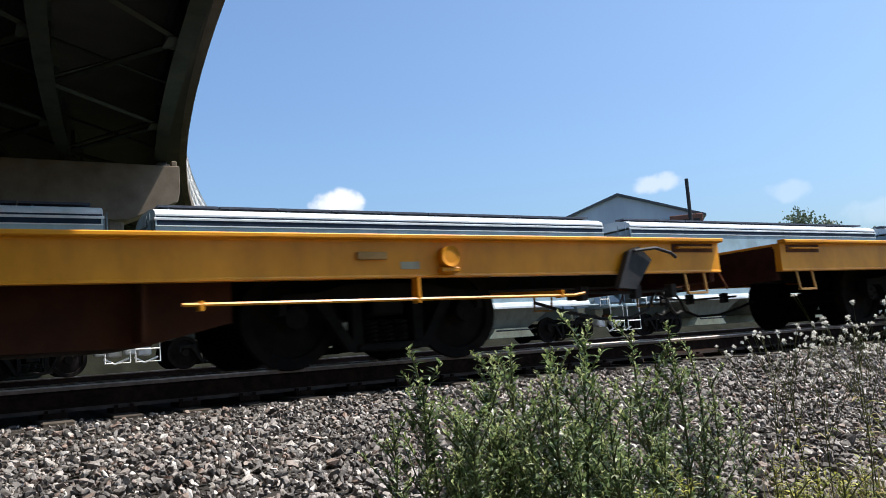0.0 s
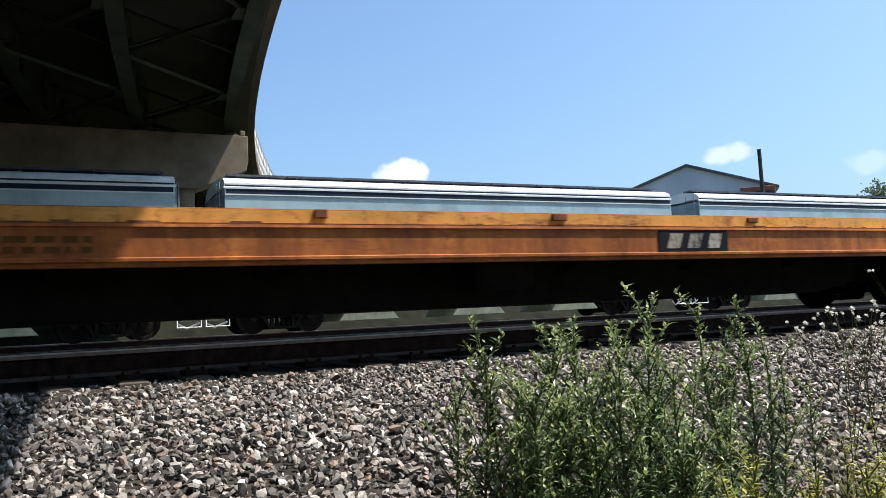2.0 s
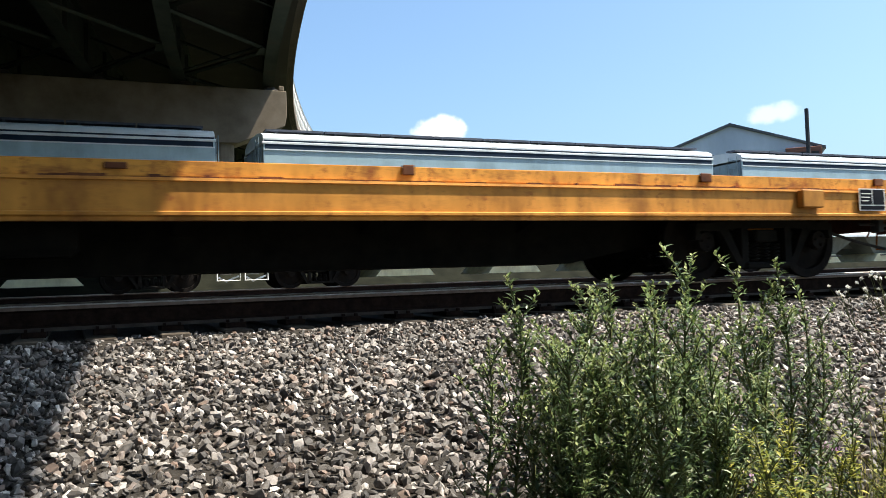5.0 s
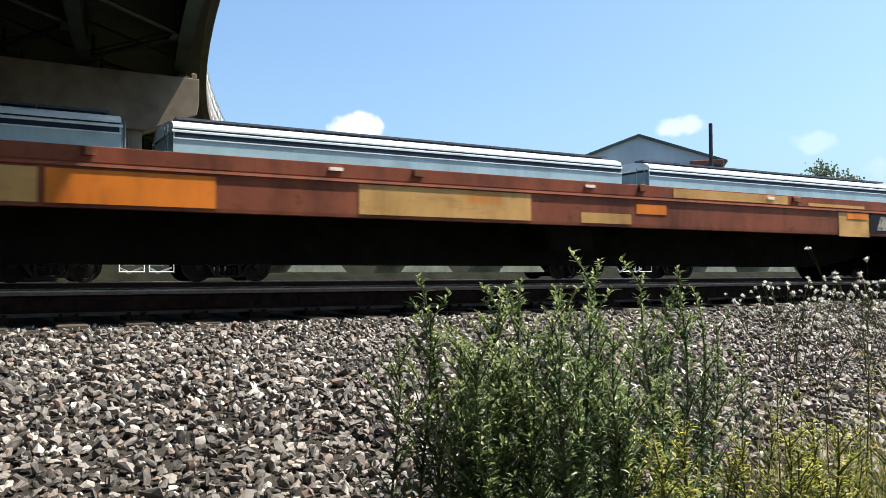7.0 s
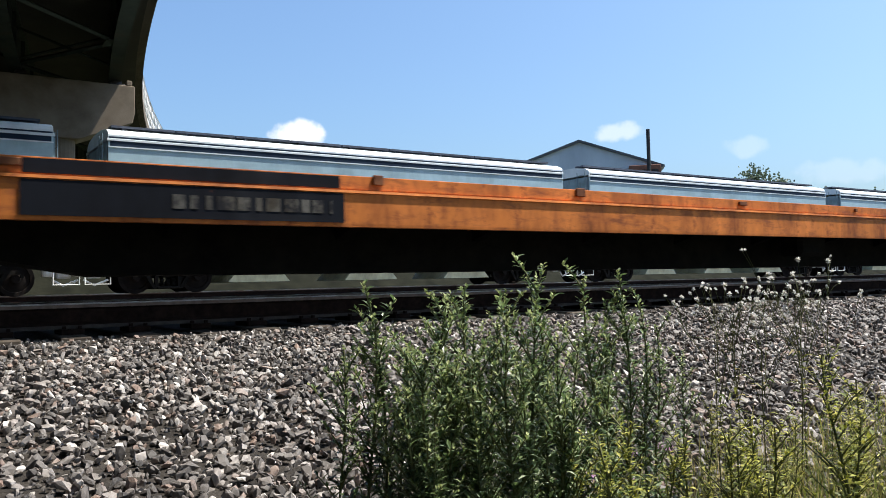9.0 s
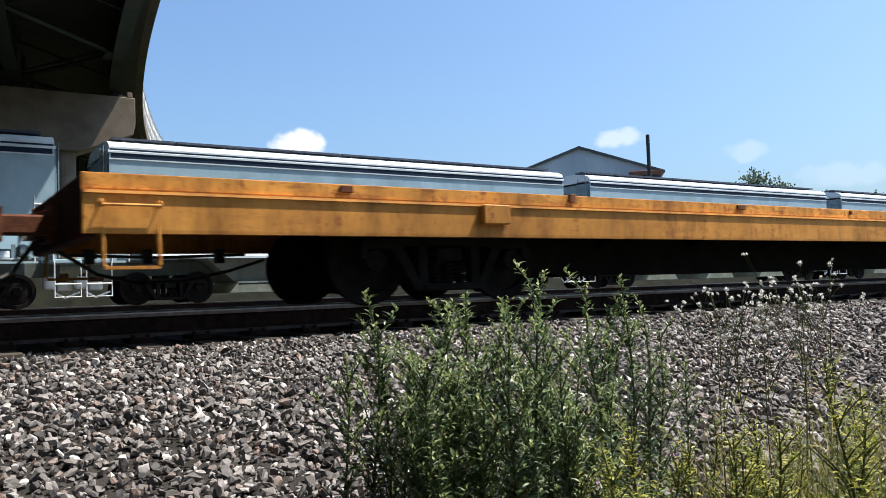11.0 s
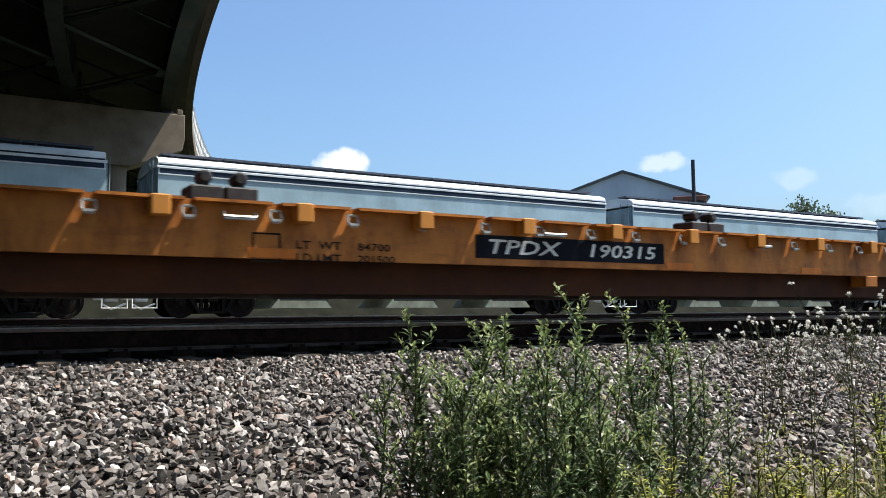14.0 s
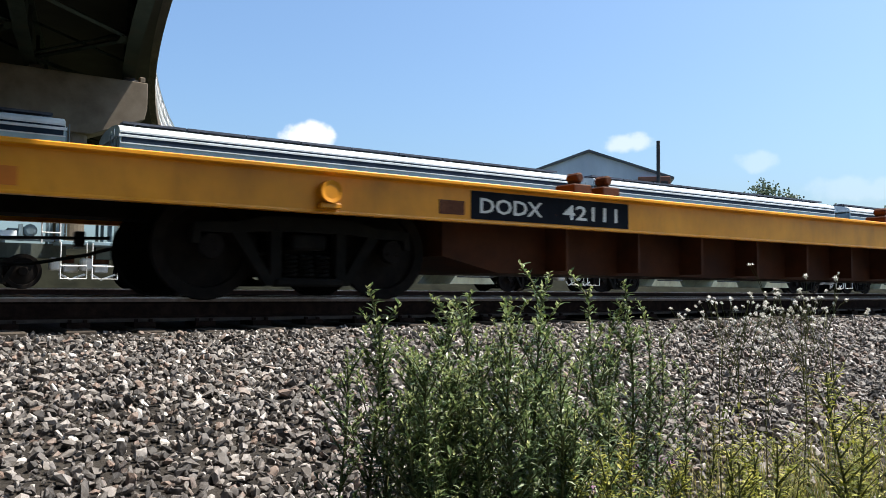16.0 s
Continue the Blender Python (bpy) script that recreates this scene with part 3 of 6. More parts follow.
# ---- far buildings and trees ----
def build_warehouse():
    az, r = math.radians(43.8), 70.0
    wh = tagged(new("warehouse"), "grey metal-clad gabled warehouse with a dark roof edge", "warehouse")
    wh.matrix_basis = pose(r * math.sin(az), r * math.cos(az), 0.6, 0, 0, -43.8)
    hw, ez, pz, d = 6.75, RT - 0.6 + 9.4, RT - 0.6 + 11.75, 30
    bm = bmesh.new()
    add_prism(bm, [(-hw, 0), (hw, 0), (hw, ez), (0, pz), (-hw, ez)], 0, d, 1)
    part("wall", bm, CLADDING, wh)
    bm = bmesh.new()
    for k in range(34):
        x = -hw + 0.15 + k * 0.31
        add_box(bm, (x, -0.03, 0), (x + 0.06, 0, pz - (pz - ez) * abs(x + 0.03) / hw - 0.05))
    tagged(part("wall_ribs", bm, CLADDING, wh), kind="stuff")
    for s in (-1, 1):
        bm = bmesh.new()
        add_prism(bm, [(s * (hw + 0.3), ez - 0.1), (0, pz + 0.004), (0, pz + 0.22), (s * (hw + 0.3), ez + 0.1)], -0.25, d, 1)
        part("roof", bm, ROOFSHEET, wh)
    bm = bmesh.new()
    add_box(bm, (4.1, -0.5, 0), (6.72, -0.04, ez + 0.1), 0.03)
    annexe = part("annexe_wall", bm, BRICK, wh, "red-brown wall panel beside the gable")
    for k in range(3):
        part("window", boxed((4.35 + 0.8 * k, -0.53, ez - 1.0), (4.9 + 0.8 * k, -0.48, ez - 0.3)), DARKSTEEL, annexe)
    return wh


def boxed(a, b, bevel=0.0):
    bm = bmesh.new()
    add_box(bm, a, b, bevel)
    return bm


build_warehouse()


def build_flue():
    d = Vector((1.1312, 1, 0)) * (48.5 / 1.0)
    ob = new("chimney_stack")
    ob.matrix_basis = pose(d.x * 0.93, d.y * 0.93, 0.6)
    bm = bmesh.new()
    add_tube(bm, [(0, 0, 0), (0, 0, RT - 0.6 + 0.2708 * 48.5 * 0.93)], 0.15, 10)
    part("pipe", bm, DARKSTEEL, ob)
    bm = bmesh.new()
    add_tube(bm, [(0, 0, 0), (0, 0, 0.3)], 0.4, 10)
    part("footing", bm, CONCRETE, ob)
    tagged(ob, "slim dark steel stack standing before the warehouse", "chimney")


build_flue()


def build_tree(x, y, h, spread, seed):
    rnd = random.Random(seed)
    tree = tagged(new("tree"), "distant broadleaf tree with a loose green crown", "tree", "trees beyond the yard")
    tree.matrix_basis = pose(x, y, ground_z(y))
    bm = bmesh.new()
    add_tube(bm, [(0, 0, 0), (0.1, 0, h * 0.3), (0, 0.1, h * 0.62)], 0.03 * h, 8, 0.4)
    tips = []
    for k in range(16):
        a, z = rnd.uniform(0, 6.28), h * rnd.uniform(0.3, 0.6)
        r = spread * rnd.uniform(0.35, 0.85)
        tip = Vector((r * math.cos(a), r * math.sin(a), min(h * 0.96, z + h * rnd.uniform(0.12, 0.38))))
        add_tube(bm, [(0, 0, z), tip * 0.5 + Vector((0, 0, z * 0.5)), tip], 0.008 * h, 5, 0.3)
        tips.append(tip)
    tips.append(Vector((0, 0, h * 0.93)))
    part("trunk", bm, BARK, tree)
    verts, faces = [], []
    for tip in tips:
        for j in range(60):
            c = tip + Vector((rnd.gauss(0, 1), rnd.gauss(0, 1), rnd.gauss(0, 0.7))) * spread * 0.2
            for i in range(9):
                p = c + Vector((rnd.gauss(0, 1), rnd.gauss(0, 1), rnd.gauss(0, 1))) * 0.3
                u = Vector((rnd.gauss(0, 1), rnd.gauss(0, 1), rnd.gauss(0, 1))).normalized() * 0.23
                v = u.cross(Vector((rnd.gauss(0, 1), rnd.gauss(0, 1), rnd.gauss(0, 1)))).normalized() * 0.15
                b = len(verts)
                verts += [p - u, p + v, p + u, p - v]
                faces.append((b, b + 1, b + 2, b + 3))
    me = bpy.data.meshes.new("crown")
    me.from_pydata([tuple(v) for v in verts], [], faces)
    me.materials.append(TREELEAF)
    crown = new("crown", me)
    crown.parent = tree
    return tree


for tx, ty, th, ts, sd in ((1.44, 70, 13.4, 4.6, 1), (1.66, 72, 11.2, 3.6, 2), (2.02, 66, 11.0, 4.5, 3), (2.3, 64, 11.4, 4.5, 4)):
    build_tree(tx * ty, ty, th, ts, sd)


# ---- trucks, couplers ----
CACHE = {}


def cached(key, make):
    if key not in CACHE:
        ob = make()
        CACHE[key] = ob.data
        bpy.data.objects.remove(ob)
    return CACHE[key]


def put(name, key, make, parent, m=None):
    o = new(name, cached(key, make))
    o.parent = parent
    if m is not None:
        o.matrix_basis = m
    return o


def wheelset_mesh(r):
    bm = bmesh.new()
    add_lathe(bm, [(0.085, -0.95), (0.085, 0.95)], 14)
    for s in (-1, 1):
        y = s * 0.755
        add_lathe(bm, [(0.09, y - 0.09), (0.15, y - 0.07), (r * 0.8, y - 0.03), (r * 0.82, y - 0.065), (r, y - 0.065), (r, y + 0.03), (r + 0.026, y + 0.045), (r + 0.02, y + 0.075), (r * 0.82, y + 0.07), (r * 0.8, y + 0.02), (0.15, y + 0.06), (0.09, y + 0.09)] if s > 0 else
                  [(0.09, y - 0.09), (0.15, y - 0.06), (r * 0.8, y - 0.02), (r * 0.82, y - 0.07), (r + 0.02, y - 0.075), (r + 0.026, y - 0.045), (r, y - 0.03), (r, y + 0.065), (r * 0.82, y + 0.065), (r * 0.8, y + 0.03), (0.15, y + 0.07), (0.09, y + 0.09)], 36)
        add_lathe(bm, [(0.11, s * 0.95 - 0.05), (0.12, s * 0.95), (0.11, s * 0.95 + s * 0.06)], 14)
        for k in range(3):
            a = k * 2.094
            add_lathe(bm, [(0.018, s * 1.0), (0.018, s * 1.03)], 6, (0.06 * math.cos(a), 0, 0.06 * math.sin(a)))
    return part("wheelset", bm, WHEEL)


def sideframe_mesh(wb, r):
    """Cast side frame with its spring opening, seen square from the side."""
    bm = bmesh.new()
    h = wb / 2
    top = r + 0.17
    add_prism(bm, [(-h - 0.19, r + 0.02), (-h - 0.17, r + 0.2), (-h + 0.2, r + 0.22), (-0.42, top + 0.12), (0.42, top + 0.12), (h - 0.2, r + 0.22), (h + 0.17, r + 0.2), (h + 0.19, r + 0.02), (h + 0.12, r + 0.02), (h + 0.11, r + 0.12), (h - 0.15, r + 0.12), (0.4, top - 0.02), (-0.4, top - 0.02), (-h + 0.15, r + 0.12), (-h - 0.11, r + 0.12), (-h - 0.12, r + 0.02)], -0.07, 0.07, 1)
    for s in (-1, 1):
        add_prism(bm, [(s * (h - 0.17), r + 0.13), (s * (h - 0.3), r + 0.13), (s * 0.36, 0.17), (s * 0.3, 0.17), (s * 0.3, 0.05 + 0.06), (s * 0.42, 0.11)], -0.06, 0.06, 1)
        add_box(bm, (s * 0.33 - 0.05, -0.06, 0.16), (s * 0.33 + 0.05, 0.06, top))
    add_box(bm, (-0.34, -0.09, 0.1), (0.34, 0.09, 0.18), 0.02)
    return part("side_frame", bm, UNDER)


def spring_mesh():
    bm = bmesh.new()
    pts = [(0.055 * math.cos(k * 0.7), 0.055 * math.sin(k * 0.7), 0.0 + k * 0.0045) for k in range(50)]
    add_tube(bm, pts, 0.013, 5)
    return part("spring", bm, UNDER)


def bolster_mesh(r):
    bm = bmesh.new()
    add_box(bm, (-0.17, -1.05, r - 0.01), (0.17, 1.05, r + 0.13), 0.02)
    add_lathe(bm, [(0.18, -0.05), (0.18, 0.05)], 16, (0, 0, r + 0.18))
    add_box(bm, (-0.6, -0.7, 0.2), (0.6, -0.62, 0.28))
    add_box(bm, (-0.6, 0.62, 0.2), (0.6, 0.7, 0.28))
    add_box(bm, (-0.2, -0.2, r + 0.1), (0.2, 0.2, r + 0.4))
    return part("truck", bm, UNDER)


WHEELSETS = []      # (object, thing, place along the thing, radius)


def add_truck(thing, x, wb=1.73, r=0.42, rolls=True, offset=0.0):
    truck = put("truck", ("bolster", r), lambda: bolster_mesh(r), thing, pose(x, 0, -DROP))
    for s in (-1, 1):
        put("side_frame", ("frame", wb, r), lambda: sideframe_mesh(wb, r), truck, pose(0, s * 0.98, 0))
        for dx in (-0.16, 0.0, 0.16):
            put("spring", "spring", spring_mesh, truck, pose(dx, s * 0.98, 0.18))
        w = put("wheelset", ("wheelset", r), lambda: wheelset_mesh(r), truck, pose(s * wb / 2, 0, r))
        if rolls:
            WHEELSETS.append((w, offset + x + s * wb / 2, s * wb / 2, r))
    return truck


def coupler_mesh():
    bm = bmesh.new()
    add_box(bm, (-0.1, -0.09, 0.62), (0.5, 0.09, 0.8), 0.02)
    add_prism(bm, [(0.42, -0.14), (0.62, -0.17), (0.68, -0.06), (0.58, 0.0), (0.66, 0.1), (0.62, 0.16), (0.42, 0.14)], 0.56, 0.86, 2)
    add_box(bm, (-0.15, -0.2, 0.55), (0.05, 0.2, 0.9), 0.02)
    return part("coupler", bm, RUST)


def hose_mesh():
    bm = bmesh.new()
    add_tube(bm, [(0, -0.3, 0.6), (0.1, -0.32, 0.58), (0.2, -0.34, 0.45), (0.3, -0.32, 0.3), (0.45, -0.26, 0.22), (0.62, -0.2, 0.25)], 0.022, 6)
    return part("air_hose", bm, RUBBER)


def lever_mesh():
    """Uncoupling lever across the end, bent down to a handle at the near corner."""
    bm = bmesh.new()
    add_tube(bm, [(0.06, 0.0, 0.84), (0.16, -0.15, 0.82), (0.14, -0.8, 0.74), (0.13, -1.3, 0.7), (0.13, -1.38, 0.55), (0.16, -1.4, 0.46)], 0.016, 5)
    for y in (-0.5, -1.2):
        add_box(bm, (0.0, y - 0.03, 0.7), (0.15, y + 0.03, 0.76))
    return part("uncoupling_lever", bm, RUST)


def train_line_mesh():
    """Slack brake pipe and angle cock hung under the end, with a pale coupling head."""
    bm = bmesh.new()
    add_tube(bm, [(-2.3, -0.75, 0.42), (-1.9, -0.8, 0.3), (-1.4, -0.82, 0.2), (-0.9, -0.8, 0.19), (-0.5, -0.7, 0.28), (-0.2, -0.5, 0.45), (0.0, -0.42, 0.56)], 0.02, 6)
    add_tube(bm, [(-2.2, -1.1, 0.5), (-1.2, -1.12, 0.47), (-0.3, -1.1, 0.5)], 0.018, 5)
    for x, y in ((-1.9, -1.11), (-1.1, -1.12), (-0.5, -1.1)):
        add_box(bm, (x - 0.05, y - 0.06, 0.4), (x + 0.05, y + 0.06, 0.56), 0.01)
    return part("train_line", bm, DARKSTEEL)


def cock_mesh():
    bm = bmesh.new()
    add_tube(bm, [(0.02, -0.42, 0.58), (0.1, -0.46, 0.6), (0.16, -0.48, 0.5)], 0.02, 7)
    add_box(bm, (0.08, -0.5, 0.6), (0.2, -0.46, 0.66), 0.01)
    add_lathe(bm, [(0.018, -0.49), (0.03, -0.48), (0.03, -0.43), (0.018, -0.42)], 10, (0.17, 0, 0.44))
    return part("angle_cock", bm, GALV_BRIGHT)


def add_ends(car, length, reach=(0.68, 0.68)):
    for r, m in ((reach[0], Matrix.Identity(4)), (reach[1], pose(-length, 0, 0, 0, 0, 180))):
        put("coupler", "coupler", coupler_mesh, car, m @ Matrix.Diagonal((r / 0.68, 1, 1, 1)))
        put("air_hose", "hose", hose_mesh, car, m)
        put("uncoupling_lever", "lever", lever_mesh, car, m)
        put("train_line", "line", train_line_mesh, car, m)
        put("angle_cock", "cock", cock_mesh, car, m)


def step_mesh(w, top, bottom, material, key):
    bm = bmesh.new()
    add_tube(bm, [(-w / 2, 0, top), (-w / 2, -0.03, bottom + 0.02), (-w / 2 + 0.03, -0.03, bottom), (w / 2 - 0.03, -0.03, bottom), (w / 2, -0.03, bottom + 0.02), (w / 2, 0, top)], 0.016, 6)
    add_box(bm, (-w / 2, -0.05, bottom - 0.012), (w / 2, 0.0, bottom + 0.012))
    return part("sill_step", bm, material)


def add_step(car, x, y, top, bottom, material, w=0.42):
    key = ("step", w, top, bottom, material.name)
    return put("sill_step", key, lambda: step_mesh(w, top, bottom, material, key), car, pose(x, y, 0, 0, 0, 0 if y < 0 else 180))


def grab(car, x0, x1, y, z, material, drop=0.0):
    bm = bmesh.new()
    s = -1 if y < 0 else 1
    add_tube(bm, [(x0, y, z), (x0, y + s * 0.06, z - drop), (x1, y + s * 0.06, z - drop), (x1, y, z)], 0.013, 6)
    for x in (x0, x1):
        add_box(bm, (x - 0.03, min(y, y + s * 0.02), z - 0.03), (x + 0.03, max(y, y + s * 0.02), z + 0.03))
    return part("grab_iron", bm, material, car)


def fishbelly(car, x0, x1, low, high, half, material, taper=1.6, name="centre_sill", end=None):
    end = high - 0.2 if end is None else end
    bm = bmesh.new()
    add_prism(bm, [(x0, high), (x1, high), (x1, end), (x1 - taper, low), (x0 + taper, low), (x0, end)], -half, half, 1)
    return part(name, bm, material, car)


def cross_bearers(car, x0, x1, n, low, high, half, material):
    for k in range(n):
        x = x0 + (x1 - x0) * k / (n - 1)
        bm = bmesh.new()
        add_prism(bm, [(-half, high), (half, high), (half, high - 0.15), (0.3, low), (-0.3, low), (-half, high - 0.15)], x - 0.06, x + 0.06)
        part("cross_bearer", bm, material, car)


def panel(car, name, x0, x1, z0, z1, y, material, label="", t=0.006):
    return part(name, boxed((x0, y - t, z0), (x1, y, z1)), material, car, label)


def stencil(car, x0, z0, w, h, y):
    """Black data panel with a white frame and unreadable rows."""
    p = panel(car, "data_panel", x0, x0 + w, z0, z0 + h, y, WHITE, "black data panel with a white frame")
    for a, b, c, d in ((0.04, 0.48, 0.28, 0.95), (0.52, 0.96, 0.28, 0.95), (0.04, 0.96, 0.05, 0.22)):
        q = part("panel_field", boxed((x0 + a * w, y - 0.009, z0 + c * h), (x0 + b * w, y - 0.0061, z0 + d * h)), BLACK, p)
    for k in range(3):
        part("text_bar", boxed((x0 + 0.08 * w, y - 0.011, z0 + (0.42 + 0.16 * k) * h), (x0 + (0.35 + 0.05 * k) * w, y - 0.0091, z0 + (0.47 + 0.16 * k) * h)), WHITE, p)


def bars(car, x0, x1, z0, z1, rows, y, material, seed=1):
    """Rows of lettering too worn to read."""
    rnd = random.Random(seed)
    h = (z1 - z0) / (rows * 1.6)
    for r in range(rows):
        bm = bmesh.new()
        x = x0
        while x < x1:
            w = rnd.uniform(0.05, 0.16)
            add_box(bm, (x, y - 0.004, z0 + r * h * 1.6), (min(x1, x + w), y, z0 + r * h * 1.6 + h))
            x += w + rnd.uniform(0.02, 0.07)
        tagged(part("worn_lettering", bm, material, car), kind="stuff")


def emblem(car, x0, x1, z0, z1, y, coat=None):
    """Owner's mark: three slanted pale shapes on a black field."""
    p = panel(car, "emblem_panel", x0, x1, z0, z1, y, BLACK, "black panel with three pale slanted shapes")
    w, h = (x1 - x0), z1 - z0
    for k in range(3):
        a = x0 + w * (0.1 + 0.29 * k)
        bm = bmesh.new()
        add_prism(bm, [(a, z0 + 0.14 * h), (a + 0.18 * w, z0 + 0.14 * h), (a + 0.24 * w, z0 + 0.86 * h), (a + 0.06 * w, z0 + 0.86 * h)], y - 0.009, y - 0.0061, 1)
        part("emblem_shape", bm, coat or WHITE, p)


# ---- flatcars of the passing train ----
CARS = []       # (thing, place of its leading end at the start)


def new_car(name, label, offset, category="flatcar"):
    car = tagged(new(name), label, category, "cars of the passing train")
    CARS.append((car, offset))
    return car


def long_flatcar(offset, coat, sill, label, plate=None, number="", marks=None, brake_frame=False, patches=(), squares=(), seed=0, lip=True, data=-2.66, spread=(0.08, 0.3, 0.44, 0.46)):
    """89-foot flatcar: deck, two-step side sills, deep centre sill, two trucks. Its leading end is at x = 0."""
    rnd = random.Random(seed)
    L = 27.25
    car = new_car("flatcar", label, offset)
    part("deck", boxed((-L, -1.39, 0.92), (0, 1.39, 0.985)), RUST, car)
    prof = [(-1.39, 1.01), (-1.405, 1.005), (-1.405, 0.872), (-1.465, 0.866), (-1.47, 0.842), (-1.452, 0.836), (-1.452, 0.605), (-1.48, 0.595), (-1.48, 0.572), (-1.45, 0.56), (-1.45, 0.53), (-1.37, 0.53), (-1.37, 1.01)]
    if not lip:
        prof[6:11] = [(-1.452, 0.56), (-1.45, 0.53)]
    for s in (1, -1):
        bm = bmesh.new()
        add_prism(bm, [(y * s, z) for y, z in prof], -L, 0)
        part("side_sill", bm, sill, car)
        bm = bmesh.new()
        add_prism(bm, [(y * s, z) for y, z in ((-1.41, 1.0), (-1.41, 0.885), (-1.405, 0.885), (-1.405, 1.0))], -L + 0.02, -0.02)
        part("upper_band", bm, coat, car)
    for x0, x1 in ((-0.12, 0.0), (-L, -L + 0.12)):
        part("end_sill", boxed((x0 - 0.004 if x0 < -1 else x0, -1.36, 0.5), (x1 if x0 < -1 else x1 + 0.004, 1.36, 1.0), 0.015), END_SHADE, car)
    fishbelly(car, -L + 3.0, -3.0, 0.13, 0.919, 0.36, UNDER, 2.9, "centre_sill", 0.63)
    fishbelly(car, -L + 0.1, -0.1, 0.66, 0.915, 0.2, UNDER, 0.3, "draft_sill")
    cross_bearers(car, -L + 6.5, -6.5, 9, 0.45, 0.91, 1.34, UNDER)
    for x in (-3.65, -L + 3.65):
        add_truck(car, x, offset=offset)
    add_ends(car, L)
    for y in (-1.44, 1.44):
        for x in (-0.35, -L + 0.35):
            add_step(car, x, y, 0.6, 0.26, sill)
            grab(car, x - 0.22, x + 0.22, y, 0.8, sill, 0.05)
    boxes("brake_cylinder", [((-11.6, -1.0, 0.28), (-10.9, -0.6, 0.6))], UNDER, car, "", 0.06)
    if seed != 7:
        boxes("side_box", [((-3.6, -1.54, 0.66), (-3.28, -1.45, 0.86))], sill, car, "", 0.012)
    boxes("side_box", [((-23.5, -1.54, 0.66), (-23.16, -1.45, 0.86))], ORANGE_PATCH if seed == 6 else sill, car, "", 0.012)
    for k in range(9):
        x = -2.4 - 2.8 * k + rnd.uniform(-0.3, 0.3)
        part("deck_bracket", boxed((x, -1.44, 0.93), (x + rnd.uniform(0.06, 0.18), -1.41, 0.975 + rnd.uniform(0, 0.05)), 0.006), RUST, car)
    if data:
        stencil(car, data, 0.63, 0.43, 0.26, -1.482 if lip else -1.453)
    for x in squares:
        panel(car, "marker_square", x, x + 0.17, 0.82 + 0.07, 1.0, -1.4101, REDMARK)
    for x0, x1, z0, z1, m in patches:
        z0 = z0 - 0.05 if not lip and z0 < 0.63 else z0
        panel(car, "paint_patch", x0, x1, z0, z1, (-1.4521 if z1 != 0.826 else -1.4584) if z1 < 0.85 else -1.4101, m)
    if plate and not number:
        panel(car, "number_panel", *plate, 0.565, 0.832, -1.4581, BLACK, "black number panel, lettering scraped away")
        bars(car, plate[0] + 1.1, plate[1] - 0.12, 0.645, 0.83, 1, -1.4642, SCRAPED, 9)
    elif plate:
        x0, x1 = plate
        panel(car, "number_panel", x0, x1, 0.61 if lip else 0.565, 0.832, -1.4581, BLACK, "black number panel")
        word, digits = number.split()
        w = x1 - x0
        a, b, c, d = spread
        lettering(word, x0 + a * w, 0.65, 0.145, b * w, WHITE, car, -1.4655, 0.25)
        lettering(digits, x0 + c * w, 0.65, 0.145, d * w, WHITE, car, -1.4655, 0.25)
    if marks:
        emblem(car, marks[0], marks[1], 0.61 if lip else 0.565, 0.832, -1.4581, None if lip and seed != 3 else WORNWHITE)
    if lip:
        # flaking rust along the foot of the upper band
        bm = bmesh.new()
        x = -L + 0.3
        while x < -0.4:
            w = rnd.uniform(0.04, 0.3)
            if rnd.random() < 0.75:
                add_box(bm, (x, -1.4118, 0.868), (x + w, -1.4101, 0.872 + rnd.uniform(0.004, 0.032) * rnd.random() ** 0.5))
            x += w
        tagged(part("rust_scale", bm, RUST, car), kind="stuff")
        bars(car, -15.75, -15.15, 0.64, 0.8, 2, -1.4525, FADEDTEXT, seed)
    if brake_frame:
        bm = bmesh.new()
        add_tube(bm, [(-0.57, -1.5, 0.42), (-0.57, -1.5, 1.33), (-0.53, -1.5, 1.38), (-0.1, -1.5, 1.38), (-0.06, -1.5, 1.33), (-0.06, -1.5, 0.42)], 0.017, 6)
        for z in (0.44, 0.72, 0.9, 1.08):
            add_tube(bm, [(-0.57, -1.5, z), (-0.06, -1.5, z)], 0.014, 5)
        part("ladder_frame", bm, RUST, car)
        bm = bmesh.new()
        add_tube(bm, [(-6.0, -1.5, 0.42), (-1.0, -1.5, 0.39)], 0.014, 5)
        for x in (-5.2, -2.6, -1.3):
            add_box(bm, (x - 0.03, -1.52, 0.38), (x + 0.03, -1.4, 0.6))
        part("uncoupling_rod", bm, sill, car)
        bm = bmesh.new()
        add_tube(bm, [(-1.9, -1.5, 0.42), (-1.6, -1.56, 0.62), (-1.35, -1.58, 0.78), (-1.1, -1.56, 0.76), (-1.0, -1.52, 0.7)], 0.03, 7)
        add_prism(bm, [(-1.75, 0.5), (-1.35, 0.48), (-1.2, 0.72), (-1.5, 0.78)], -1.54, -1.49, 1)
        part("hand_brake", bm, sill, car)
    return car


